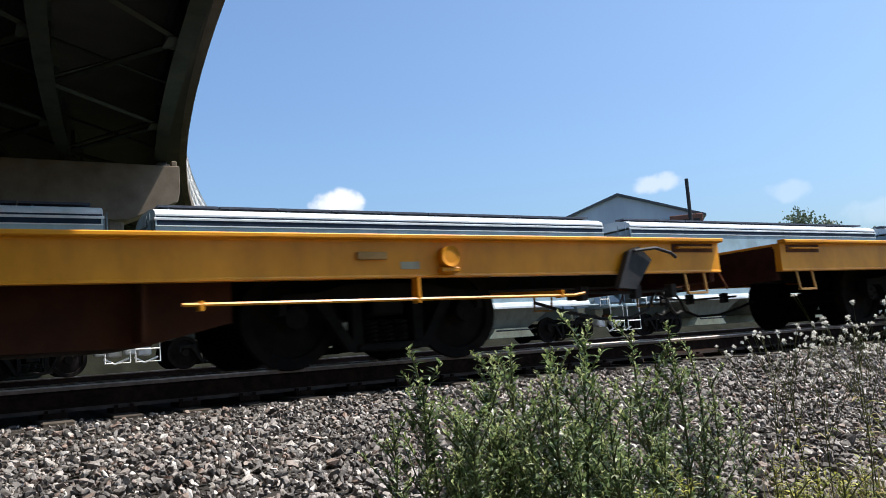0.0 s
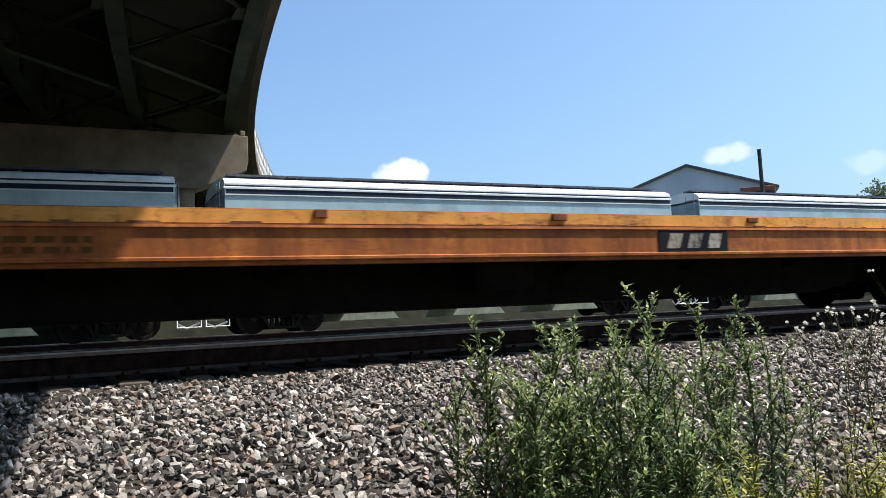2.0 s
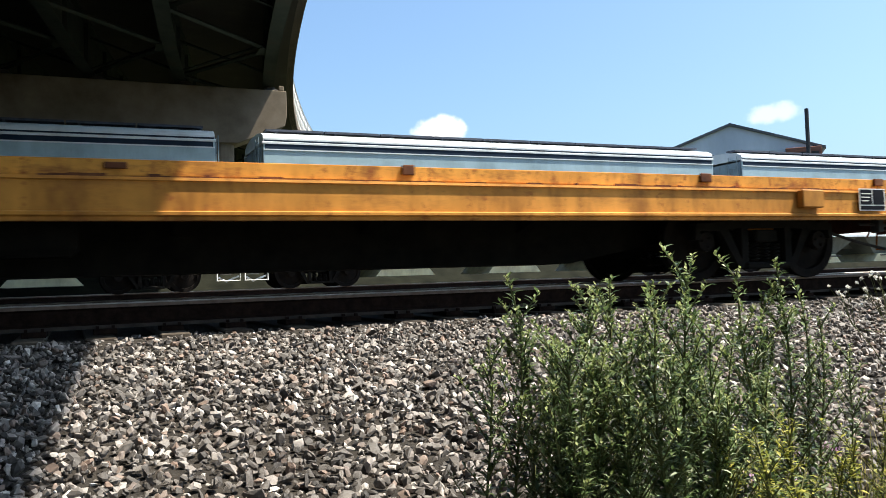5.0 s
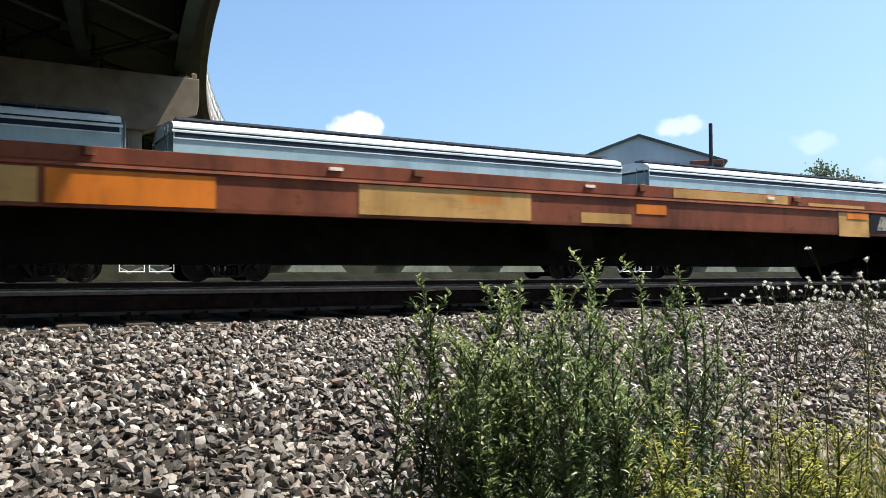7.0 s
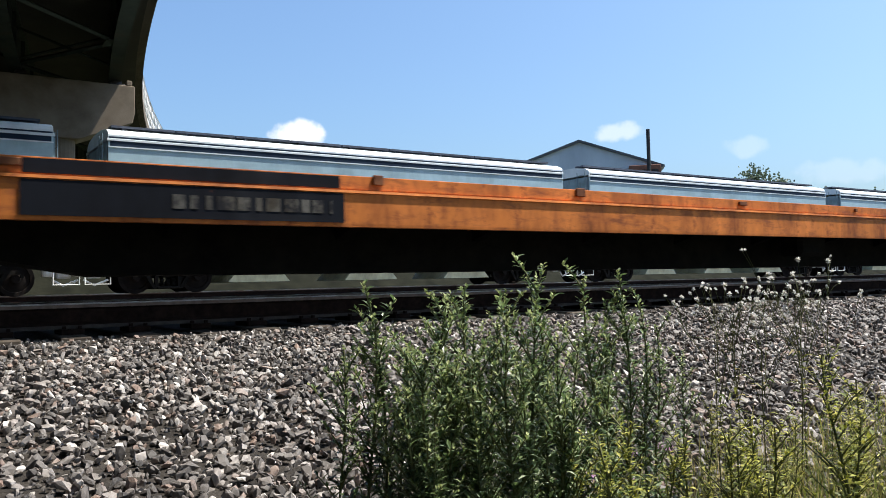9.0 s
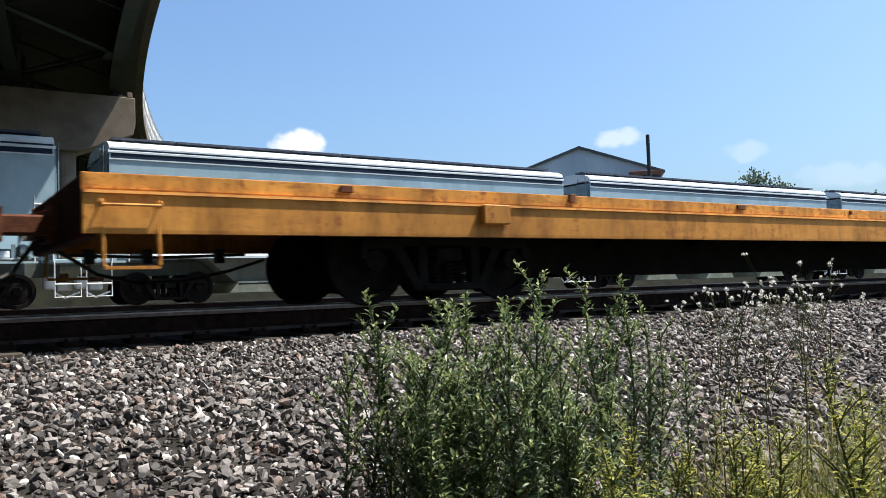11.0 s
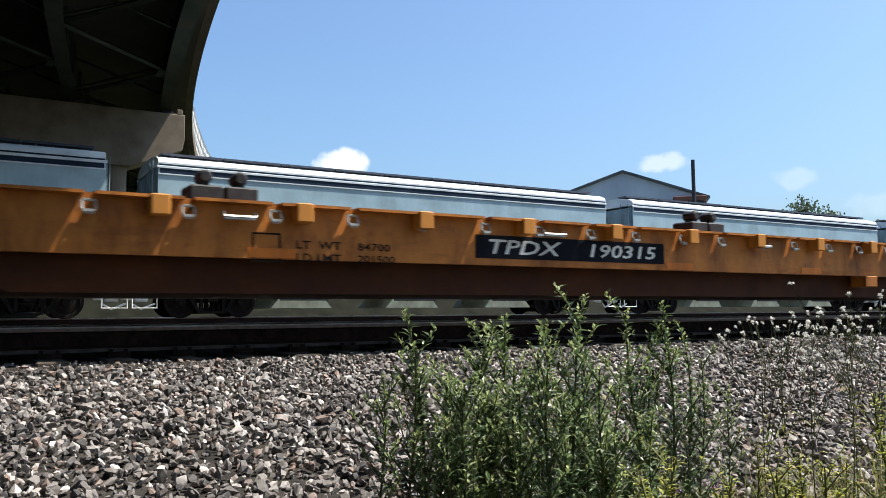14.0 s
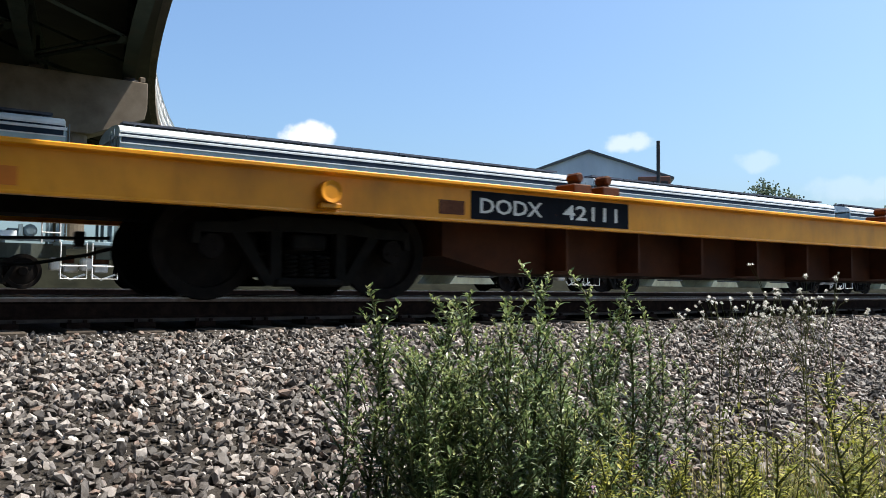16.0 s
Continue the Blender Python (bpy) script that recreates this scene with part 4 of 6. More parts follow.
def heavy_flatcar(offset, label, plate=None, number="", worn=False, extra=False, seed=0):
    """Yellow heavy-duty flatcar with a shallow side sill over a deep brown web."""
    L = 26.95
    car = new_car("heavy_flatcar", label, offset)
    part("deck", boxed((-L, -1.42, 0.96), (0, 1.42, 1.02)), YELLOW, car)
    prof = [(-1.42, 1.06), (-1.53, 1.06), (-1.54, 1.05), (-1.54, 1.025), (-1.53, 1.015), (-1.462, 1.01), (-1.452, 0.995), (-1.452, 0.69), (-1.46, 0.675), (-1.46, 0.66), (-1.36, 0.66), (-1.36, 1.0), (-1.42, 1.02)]
    for s in (1, -1):
        bm = bmesh.new()
        add_prism(bm, [(y * s, z) for y, z in prof], -L, 0)
        part("side_sill", bm, YELLOW, car)
    for x0, x1 in ((-0.1, 0.004), (-L - 0.004, -L + 0.1)):
        part("end_sill", boxed((x0, -1.35, 0.55), (x1, 1.35, 1.0), 0.015), END_SHADE, car)
    fishbelly(car, -L + 5.1, -5.8, 0.17, 0.95, 0.95, BROWN_UNDER, 0.75, "deep_web", 0.34)
    fishbelly(car, -L + 2.9, -3.2, 0.36, 0.948, 0.36, UNDER, 0.8, "centre_sill", 0.6)
    fishbelly(car, -L + 0.1, -0.1, 0.62, 0.955, 0.22, UNDER, 0.3, "draft_sill")
    for k in range(13):
        x = -6.6 - 1.15 * k
        part("web_stiffener", boxed((x - 0.02, -1.3, 0.2), (x + 0.02, -0.95, 0.9)), BROWN_UNDER, car)
    for x in (-4.3, -L + 3.55):
        add_truck(car, x, 1.83, 0.457, offset=offset)
    add_ends(car, L)
    for y in (-1.44, 1.44):
        for x in (-0.45, -L + 0.45):
            add_step(car, x, y, 0.68, 0.42, TAN, 0.32)
            part("end_slot", boxed((x - 0.34, y - 0.022 if y < 0 else y + 0.012, 0.9), (x + 0.34, y - 0.012 if y < 0 else y + 0.022, 1.0)), RUST, car)
            grab(car, x - 0.28, x + 0.28, y, 0.95, YELLOW)
    for x in (-4.02 if plate else -3.85, -22.95 if worn else -23.42):
        bm = bmesh.new()
        add_lathe(bm, [(0.065, -1.54), (0.1, -1.55), (0.1, -1.452), (0.065, -1.452)], 18, (x, 0, 0.85))
        add_box(bm, (x - 0.1, -1.53, 0.7), (x + 0.1, -1.452, 0.75), 0.01)
        part("jacking_ring", bm, YELLOW, car)
        # black block fills the ring in place of its shaded hole
        part("ring_hole", boxed((x - 0.05, -1.536, 0.79), (x + 0.05, -1.453, 0.91)), BLACKTEXT, car)
    boxes("label_holder", [((-4.8, -1.49, 0.83), (-4.5, -1.452, 0.9))], TAN, car, "", 0.006)
    if plate:
        stencil(car, -5.42, 0.73, 0.38, 0.26, -1.4522)
    panel(car, "grey_patch", -4.35, -4.15, 0.74, 0.81, -1.4521, GREYPLATE)
    if not extra:
        bm = bmesh.new()
        add_tube(bm, [(-6.35, -1.5, 0.47), (-2.35, -1.5, 0.44), (-2.2, -1.5, 0.46)], 0.016, 5)
        for x in (-6.2, -4.2, -2.5):
            add_box(bm, (x - 0.014, -1.515, 0.42), (x + 0.014, -1.4, 0.66 if x == -4.2 else 0.5))
        part("uncoupling_rod", bm, YELLOW, car)
        bm = bmesh.new()
        add_prism(bm, [(-1.75, 0.5), (-1.5, 0.48), (-1.22, 0.8), (-1.4, 0.95), (-1.55, 0.9)], -1.55, -1.47, 1)
        add_tube(bm, [(-1.5, -1.57, 0.9), (-1.2, -1.6, 0.93), (-0.95, -1.58, 0.88), (-0.85, -1.56, 0.83)], 0.02, 6)
        part("hand_brake", bm, DARKSTEEL, car)
    boxes("toggle_box", [((-10.8, -1.3, 0.32), (-10.3, -1.0, 0.6))], BROWN_UNDER, car, "", 0.03)
    if plate:
        x0, x1 = plate
        w = x1 - x0
        panel(car, "number_panel", x0, x1, 0.7, 0.985, -1.4521, BLACK, "black number panel")
        word, digits = number.split()
        lettering(word, x0 + 0.05 * w, 0.76, 0.16, 0.37 * w, WHITE, car, -1.4595)
        lettering(digits, x0 + 0.55 * w, 0.76, 0.16, 0.37 * w, WHITE, car, -1.4595)
        panel(car, "dark_square", x0 - 0.38, x0 - 0.08, 0.73, 0.87, -1.4521, RUST)
        sq = panel(car, "dark_square", -13.8, -13.53, 0.73, 0.95, -1.4521, BLACKTEXT, "yellow square with a black outline")
        part("square_field", boxed((-13.775, -1.4605, 0.752), (-13.555, -1.4582, 0.928)), SILL_YELLOW, sq)
        panel(car, "orange_patch", -26.5, -25.9, 0.72, 0.86, -1.4521, ORANGE_PATCH)
    if worn:
        panel(car, "tan_panel", -17.2, -15.0, 0.68, 0.98, -1.4521, TAN, "pale weight panel")
        lettering("286K", -15.7, 0.86, 0.085, 0.36, BLACKTEXT, car, -1.459)
        lettering("LMT. 201800", -16.93, 0.86, 0.085, 0.85, BLACKTEXT, car, -1.459)
        lettering("WT. 84200", -16.8, 0.72, 0.085, 0.72, BLACKTEXT, car, -1.459)
        lettering("DODX 42", -21.34, 0.79, 0.15, 1.25, WORNPALE, car, -1.4595)
        bars(car, -19.95, -19.6, 0.79, 0.98, 1, -1.4525, WORNPALE, 5)
        panel(car, "dark_square", -21.77, -21.5, 0.75, 0.93, -1.4521, REDMARK)
        panel(car, "label_frame", -25.05, -24.75, 0.77, 0.87, -1.4521, SILL_YELLOW)
    if extra:
        for x in (-7.52, -7.04, -13.62, -13.15, -20.2, -19.75):
            winch(car, x, 1.02, BROWN_UNDER)
    return car


def winch(car, x, z, material):
    bm = bmesh.new()
    add_box(bm, (x - 0.14, -1.34, z), (x + 0.14, -1.02, z + 0.17), 0.015)
    add_lathe(bm, [(0.04, -1.3), (0.06, -1.28), (0.06, -1.12), (0.04, -1.1)], 12, (x, 0, z + 0.25))
    add_box(bm, (x - 0.04, -1.27, z + 0.12), (x + 0.04, -1.13, z + 0.24), 0.01)
    add_tube(bm, [(x - 0.1, -1.36, z + 0.05), (x - 0.1, -1.4, z + 0.02), (x + 0.1, -1.4, z + 0.02), (x + 0.1, -1.36, z + 0.05)], 0.012, 4)
    return part("tie_down_winch", bm, material, car, "dark tie-down winch on the deck")


def pipe_car(offset, number, label, seed=0, shift=0.0, reach=(0.68, 0.68), L=27.1, front=3.6, back=3.55, guide=-11.5):
    """Orange-brown flatcar with stake pockets, lashing rings and sills cut away over the trucks."""
    rnd = random.Random(seed)
    car = new_car("stake_flatcar", label, offset)
    part("deck", boxed((-L, -1.43, 0.84), (0, 1.43, 0.9)), RUST, car)
    out = [(0, 0.93), (-L, 0.93), (-L, 0.5), (-L + 1.1, 0.42)]
    for c in (-L + back, -front):
        out += [(c - 1.3, 0.46), (c - 0.95, 0.73), (c + 0.95, 0.73), (c + 1.3, 0.46)]
    out += [(-1.1, 0.42), (0, 0.5)]
    for s in (1, -1):
        bm = bmesh.new()
        add_prism(bm, out, s * -1.452, s * -1.4, 1)
        part("side_sill", bm, TPDX_ORANGE, car)
    # deck edge strips, with gaps at the rings that let sun through
    x = -25.5
    k = 0
    rings = []
    while x < -1.6:
        w = 0.62 + rnd.uniform(-0.06, 0.06)
        part("edge_strip", boxed((x, -1.57, 0.905), (min(-1.5, x + w), -1.4521, 0.93)), TPDX_ORANGE, car)
        rings.append(x + w + 0.04)
        x += w + 0.08
        k += 1
    bm = bmesh.new()
    add_tube(bm, [(-0.045, -1.5, 0.86), (-0.05, -1.52, 0.8), (-0.03, -1.53, 0.765), (0.03, -1.53, 0.765), (0.05, -1.52, 0.8), (0.045, -1.5, 0.86), (-0.04, -1.5, 0.865)], 0.013, 5)
    add_box(bm, (-0.045, -1.55, 0.77), (0.045, -1.5, 0.79))
    # pale metal colour stands in for the white highlights on the rings
    ring = part("lashing_ring", bm, GALV_BRIGHT, car)
    ring.matrix_basis = pose(rings[0], 0, 0)
    for rx in rings[1:-1]:
        again(ring, car, pose(rx, 0, 0))
    bm = bmesh.new()
    add_box(bm, (-0.075, -1.6, 0.77), (0.075, -1.452, 0.935), 0.01)
    pocket = part("stake_pocket", bm, BRACKET, car)
    pocket.matrix_basis = pose(-25.0, 0, 0)
    for j in range(1, 20):
        px = -25.0 + 1.19 * j
        again(pocket, car, pose(px, 0, 0))
    for j in range(7):
        px = -22.9 + 3.3 * j
        bm = bmesh.new()
        add_tube(bm, [(px - 0.13, -1.53, 0.83), (px - 0.13, -1.55, 0.79), (px + 0.13, -1.55, 0.79), (px + 0.13, -1.53, 0.83)], 0.016, 5)
        add_box(bm, (px - 0.13, -1.56, 0.77), (px + 0.13, -1.5, 0.79))
        part("lashing_bar", bm, GALV_BRIGHT, car)
    # bearing brackets over the trucks
    for c in (-L + back, -front):
        bm = bmesh.new()
        add_prism(bm, [(c - 0.17, 0.92), (c - 0.18, 0.57), (c - 0.07, 0.57), (c - 0.065, 0.64), (c - 0.03, 0.68), (c + 0.03, 0.68), (c + 0.065, 0.64), (c + 0.07, 0.57), (c + 0.18, 0.57), (c + 0.17, 0.92)], -1.6, -1.46, 1)
        b = part("jacking_bracket", bm, BRACKET, car, "paler orange jacking bracket")
        part("bracket_lip", boxed((c - 0.2, -1.62, 0.55), (c + 0.2, -1.455, 0.569), 0.004), BRACKET, b)
        part("bracket_cap", boxed((c - 0.19, -1.61, 0.921), (c + 0.19, -1.46, 0.94), 0.004), BRACKET, b)
        bars(b, c - 0.08, c + 0.08, 0.79, 0.84, 1, -1.6005, FADEDTEXT, seed + 5)
    fishbelly(car, -L + 5.0, -5.0, 0.17, 0.84, 1.25, BROWN_UNDER, 0.8, "deep_web")
    fishbelly(car, -L + 0.1, -0.1, 0.55, 0.84, 0.22, BROWN_UNDER, 0.3, "draft_sill")
    for x0, x1 in ((-0.1, 0.004), (-L - 0.004, -L + 0.1)):
        part("end_sill", boxed((x0, -1.39, 0.48), (x1, 1.39, 0.925), 0.015), BROWN_UNDER, car)
    for x in (-L + back, -front):
        truck = add_truck(car, x, 1.73, 0.44, offset=offset)
        bm = bmesh.new()
        for k in range(8):
            add_box(bm, (-0.17 + 0.045 * k, -0.004, -0.022), (-0.14 + 0.045 * k, 0.0, 0.022))
        o = tagged(part("worn_lettering", bm, GREYPLATE, truck), kind="stuff")
        o.matrix_basis = pose(0.5, -1.06, 0.36, 0, -52, 0)
    add_ends(car, L, reach)
    for x in (-0.45, -L + 0.5):
        grab(car, x - 0.22, x + 0.22, -1.452, 0.82, TPDX_ORANGE, 0.05)
        add_step(car, x, -1.42, 0.5, 0.24, TPDX_ORANGE, 0.4)
        panel(car, "orange_patch", x - 0.9 if x > -5 else x + 0.4, x - 0.45 if x > -5 else x + 0.85, 0.68, 0.9, -1.4521, ORANGE_PATCH)
    for j in range(10):
        px = -24.4 + 2.45 * j
        if px < -20 or px > -5.5 or -17.6 < px + 0.3 < -14.3:
            continue
        panel(car, "orange_patch", px, px + 0.42, 0.47, 0.55, -1.4521, ORANGE_PATCH)
    x0, x1 = -17.23, -14.65
    w = x1 - x0
    panel(car, "number_panel", x0, x1, 0.53, 0.76, -1.4521, BLACK, "black number panel")
    lettering("TPDX", x0 + 0.06 * w, 0.575, 0.145, 0.36 * w, WHITE, car, -1.459, 0.2)
    lettering(number, x0 + 0.57 * w, 0.575, 0.145, 0.38 * w, WHITE, car, -1.459, 0.15)
    stencil(car, -7.35 + shift, 0.56, 0.4, 0.24, -1.4522)
    lettering("GSH90", -6.84 + shift, 0.575, 0.085, 0.42, BLACKTEXT, car, -1.456)
    for row, z, last, w2 in (("LT  WT", 0.555, "84700", 0.33), ("LD LMT", 0.445, "201500", 0.38)):
        lettering(row, -19.08, z, 0.07, 0.42, BLACKTEXT, car, -1.456)
        lettering(last, -18.5, z, 0.07, w2, BLACKTEXT, car, -1.456)
    outline = [(-19.47, -19.455, 0.43, 0.68), (-19.235, -19.22, 0.43, 0.68), (-19.455, -19.235, 0.43, 0.445), (-19.455, -19.235, 0.665, 0.68)]
    boxes("stencil_outline", [((a, -1.456, c), (b, -1.4522, d)) for a, b, c, d in outline], BLACKTEXT, car)
    lettering("C", -19.37, 0.47, 0.06, 0.05, BLACKTEXT, car, -1.456)
    tagged(boxes("faint_outline", [((a, -1.456, c), (b, -1.4522, d)) for a, b, c, d in ((-21.9, -21.88, 0.5, 0.64), (-21.6, -21.58, 0.5, 0.64), (-21.88, -21.6, 0.625, 0.64))], SILL_RUSTY, car))
    bars(car, -26.0, -25.4, 0.5, 0.68, 3, -1.4525, FADEDTEXT, seed + 1)
    bars(car, -9.6, -8.9, 0.6, 0.72, 1, -1.4525, REDMARK, seed + 2)
    for x in (-13.9, -13.6, -7.47, -7.19, -25.3, -19.82, -19.52, -1.7):
        winch(car, x, 0.9, DARKSTEEL)
    # brake rigging on the leading half
    bm = bmesh.new()
    add_tube(bm, [(-8.6, -1.5, 0.36), (-7.6, -1.5, 0.33), (-1.94, -1.5, 0.34)], 0.014, 5)
    for bx in (-7.67, -5.87, -4.79, -2.2):
        add_box(bm, (bx - 0.035, -1.53, 0.31), (bx + 0.035, -1.4, 0.5))
    part("uncoupling_rod", bm, TPDX_ORANGE, car)
    boxes("rod_guide", [((guide, -1.53, 0.31), (guide + 0.28, -1.3, 0.46))], TPDX_ORANGE, car, "", 0.01)
    bm = bmesh.new()
    add_tube(bm, [(-10.4, -1.1, 0.32), (-9.6, -1.1, 0.32)], 0.13, 12)
    part("air_tank", bm, BROWN_UNDER, car)
    bm = bmesh.new()
    for a, b in ((-5.37, -5.28), (-5.0, -4.93)):
        add_prism(bm, [(a, 0.63), (b, 0.34), (b + 0.05, 0.34), (a + 0.05, 0.63)], -1.6, -1.46, 1)
    add_box(bm, (-5.3, -1.62, 0.33), (-4.9, -1.47, 0.36), 0.006)
    add_box(bm, (-5.33, -1.6, 0.45), (-4.93, -1.5, 0.47), 0.006)
    rung = part("side_step", bm, TPDX_ORANGE, car)
    part("step_plate", boxed((-5.29, -1.605, 0.54), (-5.03, -1.59, 0.6)), GALV, rung)
    bm = bmesh.new()
    add_prism(bm, [(-1.88, 0.42), (-1.63, 0.36), (-1.2, 0.75), (-1.4, 0.8), (-1.83, 0.52)], -1.6, -1.48, 1)
    add_tube(bm, [(-1.6, -1.62, 0.62), (-1.15, -1.62, 0.6), (-0.9, -1.6, 0.66), (-0.8, -1.56, 0.6)], 0.022, 6)
    brake = part("hand_brake", bm, BRACKET, car)
    panel(car, "orange_patch", -2.2, -1.92, 0.5, 0.7, -1.4521, ORANGE_PATCH)
    bm = bmesh.new()
    add_prism(bm, [(-1.42, 0.3), (-1.2, 0.28), (-1.1, 0.45), (-1.12, 0.68), (-1.22, 0.79), (-1.36, 0.76), (-1.46, 0.58)], -1.66, -1.5, 1)
    bmesh.ops.bevel(bm, geom=list(bm.edges), offset=0.025, segments=2, affect="EDGES")
    add_lathe(bm, [(0.03, -1.7), (0.07, -1.69), (0.07, -1.65)], 12, (-1.28, 0, 0.56))
    part("brake_housing", bm, UNDER, brake, "black brake housing")
    bm = bmesh.new()
    add_tube(bm, [(-0.62, -1.4, 0.7), (-0.62, -1.4, 1.42), (-0.16, -1.4, 1.42), (-0.16, -1.4, 0.7)], 0.017, 6)
    part("end_handrail", bm, DARKSTEEL, car)
    bm = bmesh.new()
    add_tube(bm, [(-0.62, 1.4, 0.7), (-0.62, 1.4, 1.42), (-0.16, 1.4, 1.42), (-0.16, 1.4, 0.7)], 0.017, 6)
    part("end_handrail", bm, DARKSTEEL, car)
    bm = bmesh.new()
    add_tube(bm, [(-L + 0.04, 1.4, 0.7), (-L + 0.04, 1.4, 1.4), (-L + 0.08, 1.4, 1.43), (-L + 0.6, 1.4, 1.43), (-L + 0.64, 1.4, 1.4), (-L + 0.64, 1.4, 0.7)], 0.017, 6)
    part("end_handrail", bm, GALV_BRIGHT, car)
    return car


heavy_flatcar(36.0, "yellow heavy-duty flatcar with grimy, shade-dark underframe on the near track")
heavy_flatcar(7.88, "yellow heavy-duty flatcar with worn lettering on the near track", worn=True)
long_flatcar(-19.72, TTX_RUSTY, SILL_RUSTY, "rust-streaked orange-yellow long flatcar with a black number panel", (-19.53, -16.91), "ITTX 940960", (-9.64, -8.66), seed=3, squares=(-17.4,), spread=(0.13, 0.23, 0.54, 0.37))
long_flatcar(-48.26, TTX_YELLOW, SILL_YELLOW, "faded yellow long flatcar with rust stains and an end ladder", (-21.47, -19.61), "ITTX 976035", (-8.61, -7.53), True, squares=(-9.15, -6.05, -13.4, -17.3, -20.6), seed=4,
             patches=((-13.67, -13.22, 0.62, 0.72, WHITE), (-13.2, -12.7, 0.62, 0.76, ORANGE_PATCH), (-10.2, -9.7, 0.62, 0.7, ORANGE_PATCH)))
long_flatcar(-76.75, TTX_YELLOW, SILL_FADED, "faded yellow long flatcar without legible markings", seed=5)
lettering("AH 10GI", -11.15, 0.625, 0.075, 0.54, BLACKTEXT, CARS[3][0], -1.4585)
PATCHED = ((-14.03, -12.14, 0.61, 0.83, TAN), (-10.1, -8.1, 0.89, 0.995, TAN), (-11.49, -10.79, 0.61, 0.67, TAN), (-10.71, -10.26, 0.68, 0.79, ORANGE_PATCH), (-7.13, -6.47, 0.56, 0.83, TAN), (-6.96, -6.5, 0.745, 0.826, ORANGE_PATCH), (-7.7, -6.5, 0.89, 0.93, TAN), (-4.89, -3.9, 0.56, 0.83, TAN), (-4.26, -3.92, 0.76, 0.826, ORANGE_PATCH), (-16.55, -15.3, 0.61, 0.82, ORANGE_PATCH),
           (-17.3, -16.6, 0.61, 0.82, TAN), (-19.15, -18.0, 0.61, 0.83, ORANGE_PATCH), (-22.9, -22.1, 0.62, 0.82, ORANGE_PATCH), (-24.9, -23.9, 0.61, 0.83, TAN), (-23.9, -23.55, 0.62, 0.83, BLACK), (-25.5, -24.9, 0.61, 0.83, ORANGE_PATCH), (-25.6, -24.4, 0.89, 0.93, TAN), (-3.02, -1.1, 0.56, 0.83, TAN), (-1.1, -0.75, 0.6, 0.8, ORANGE_PATCH), (-12.9, -12.5, 0.7, 0.8, ORANGE_PATCH))
carF = long_flatcar(-105.23, MAROON, MAROON, "oxide-brown long flatcar patched with tan and orange paint", (-21.95, -19.2), "ITTX 963462", (-6.46, -4.9), seed=6, lip=False, data=-2.0, patches=PATCHED, spread=(0.07, 0.27, 0.5, 0.46))
for x0, x1 in ((-1.75, -0.45), (-26.9, -25.4)):
    boxes("end_platform", [((x0, -1.42, 0.985), (x1, 0.6, 1.17))], MAROON, carF, "raised brown end platform", 0.02)
    bm = bmesh.new()
    add_tube(bm, [(x1 - 0.35, -1.3, 1.1), (x1 - 0.25, -1.3, 1.32), (x1 + 0.15, -1.3, 1.32), (x1 + 0.1, -1.3, 1.0)], 0.014, 5)
    part("handrail", bm, DARKSTEEL, carF)
for k in range(7):
    part("reflector", boxed((-23.0 + 2.9 * k, -1.43, 0.94), (-22.87 + 2.9 * k, -1.41, 0.97)), WHITE, carF)
carG = long_flatcar(-133.73, TTX_ORANGE, SILL_ORANGE, "orange-brown long flatcar with a scraped black number panel", (-22.12, -19.48), "", (-6.94, -5.29), seed=7, lip=False, data=None,
                    patches=((-27.0, -25.2, 0.61, 0.83, TAN), (-1.57, -1.0, 0.58, 0.83, BLACK), (-1.0, -0.55, 0.62, 0.83, TAN), (-9.4, -5.4, 0.89, 0.93, MAROON), (-22.1, -19.5, 0.885, 0.995, BLACK)))
boxes("tool_box", [((-3.46, -1.56, 0.6), (-3.08, -1.45, 0.845))], TAN, carG, "tan steel box", 0.012)
boxes("small_box", [((-1.87, -1.53, 0.7), (-1.6, -1.45, 0.82))], TTX_ORANGE, carG, "", 0.01)
boxes("end_platform", [((-1.55, -1.42, 0.985), (-0.42, 0.6, 1.12))], TAN, carG, "raised tan end platform", 0.02)
long_flatcar(-162.3, TTX_YELLOW, SILL_FADED, "yellow long flatcar with worn side sills", seed=8, lip=False)
pipe_car(-190.75, "190320", "orange-brown stake flatcar with lashing rings, first of a pair", 11, 0.22, (0.6, 0.79), 27.55, 3.6, 3.93)
pipe_car(-219.85, "190315", "orange-brown stake flatcar with lashing rings, second of a pair", 12, 0.1, (0.79, 0.84), 27.05, 3.45, 3.52, -10.85)
heavy_flatcar(-248.4, "yellow heavy-duty flatcar with a black number panel", (-21.84, -19.6), "DODX 42111", extra=True)


# ---- covered hoppers standing on the far track ----
HOPPER_L = 17.1


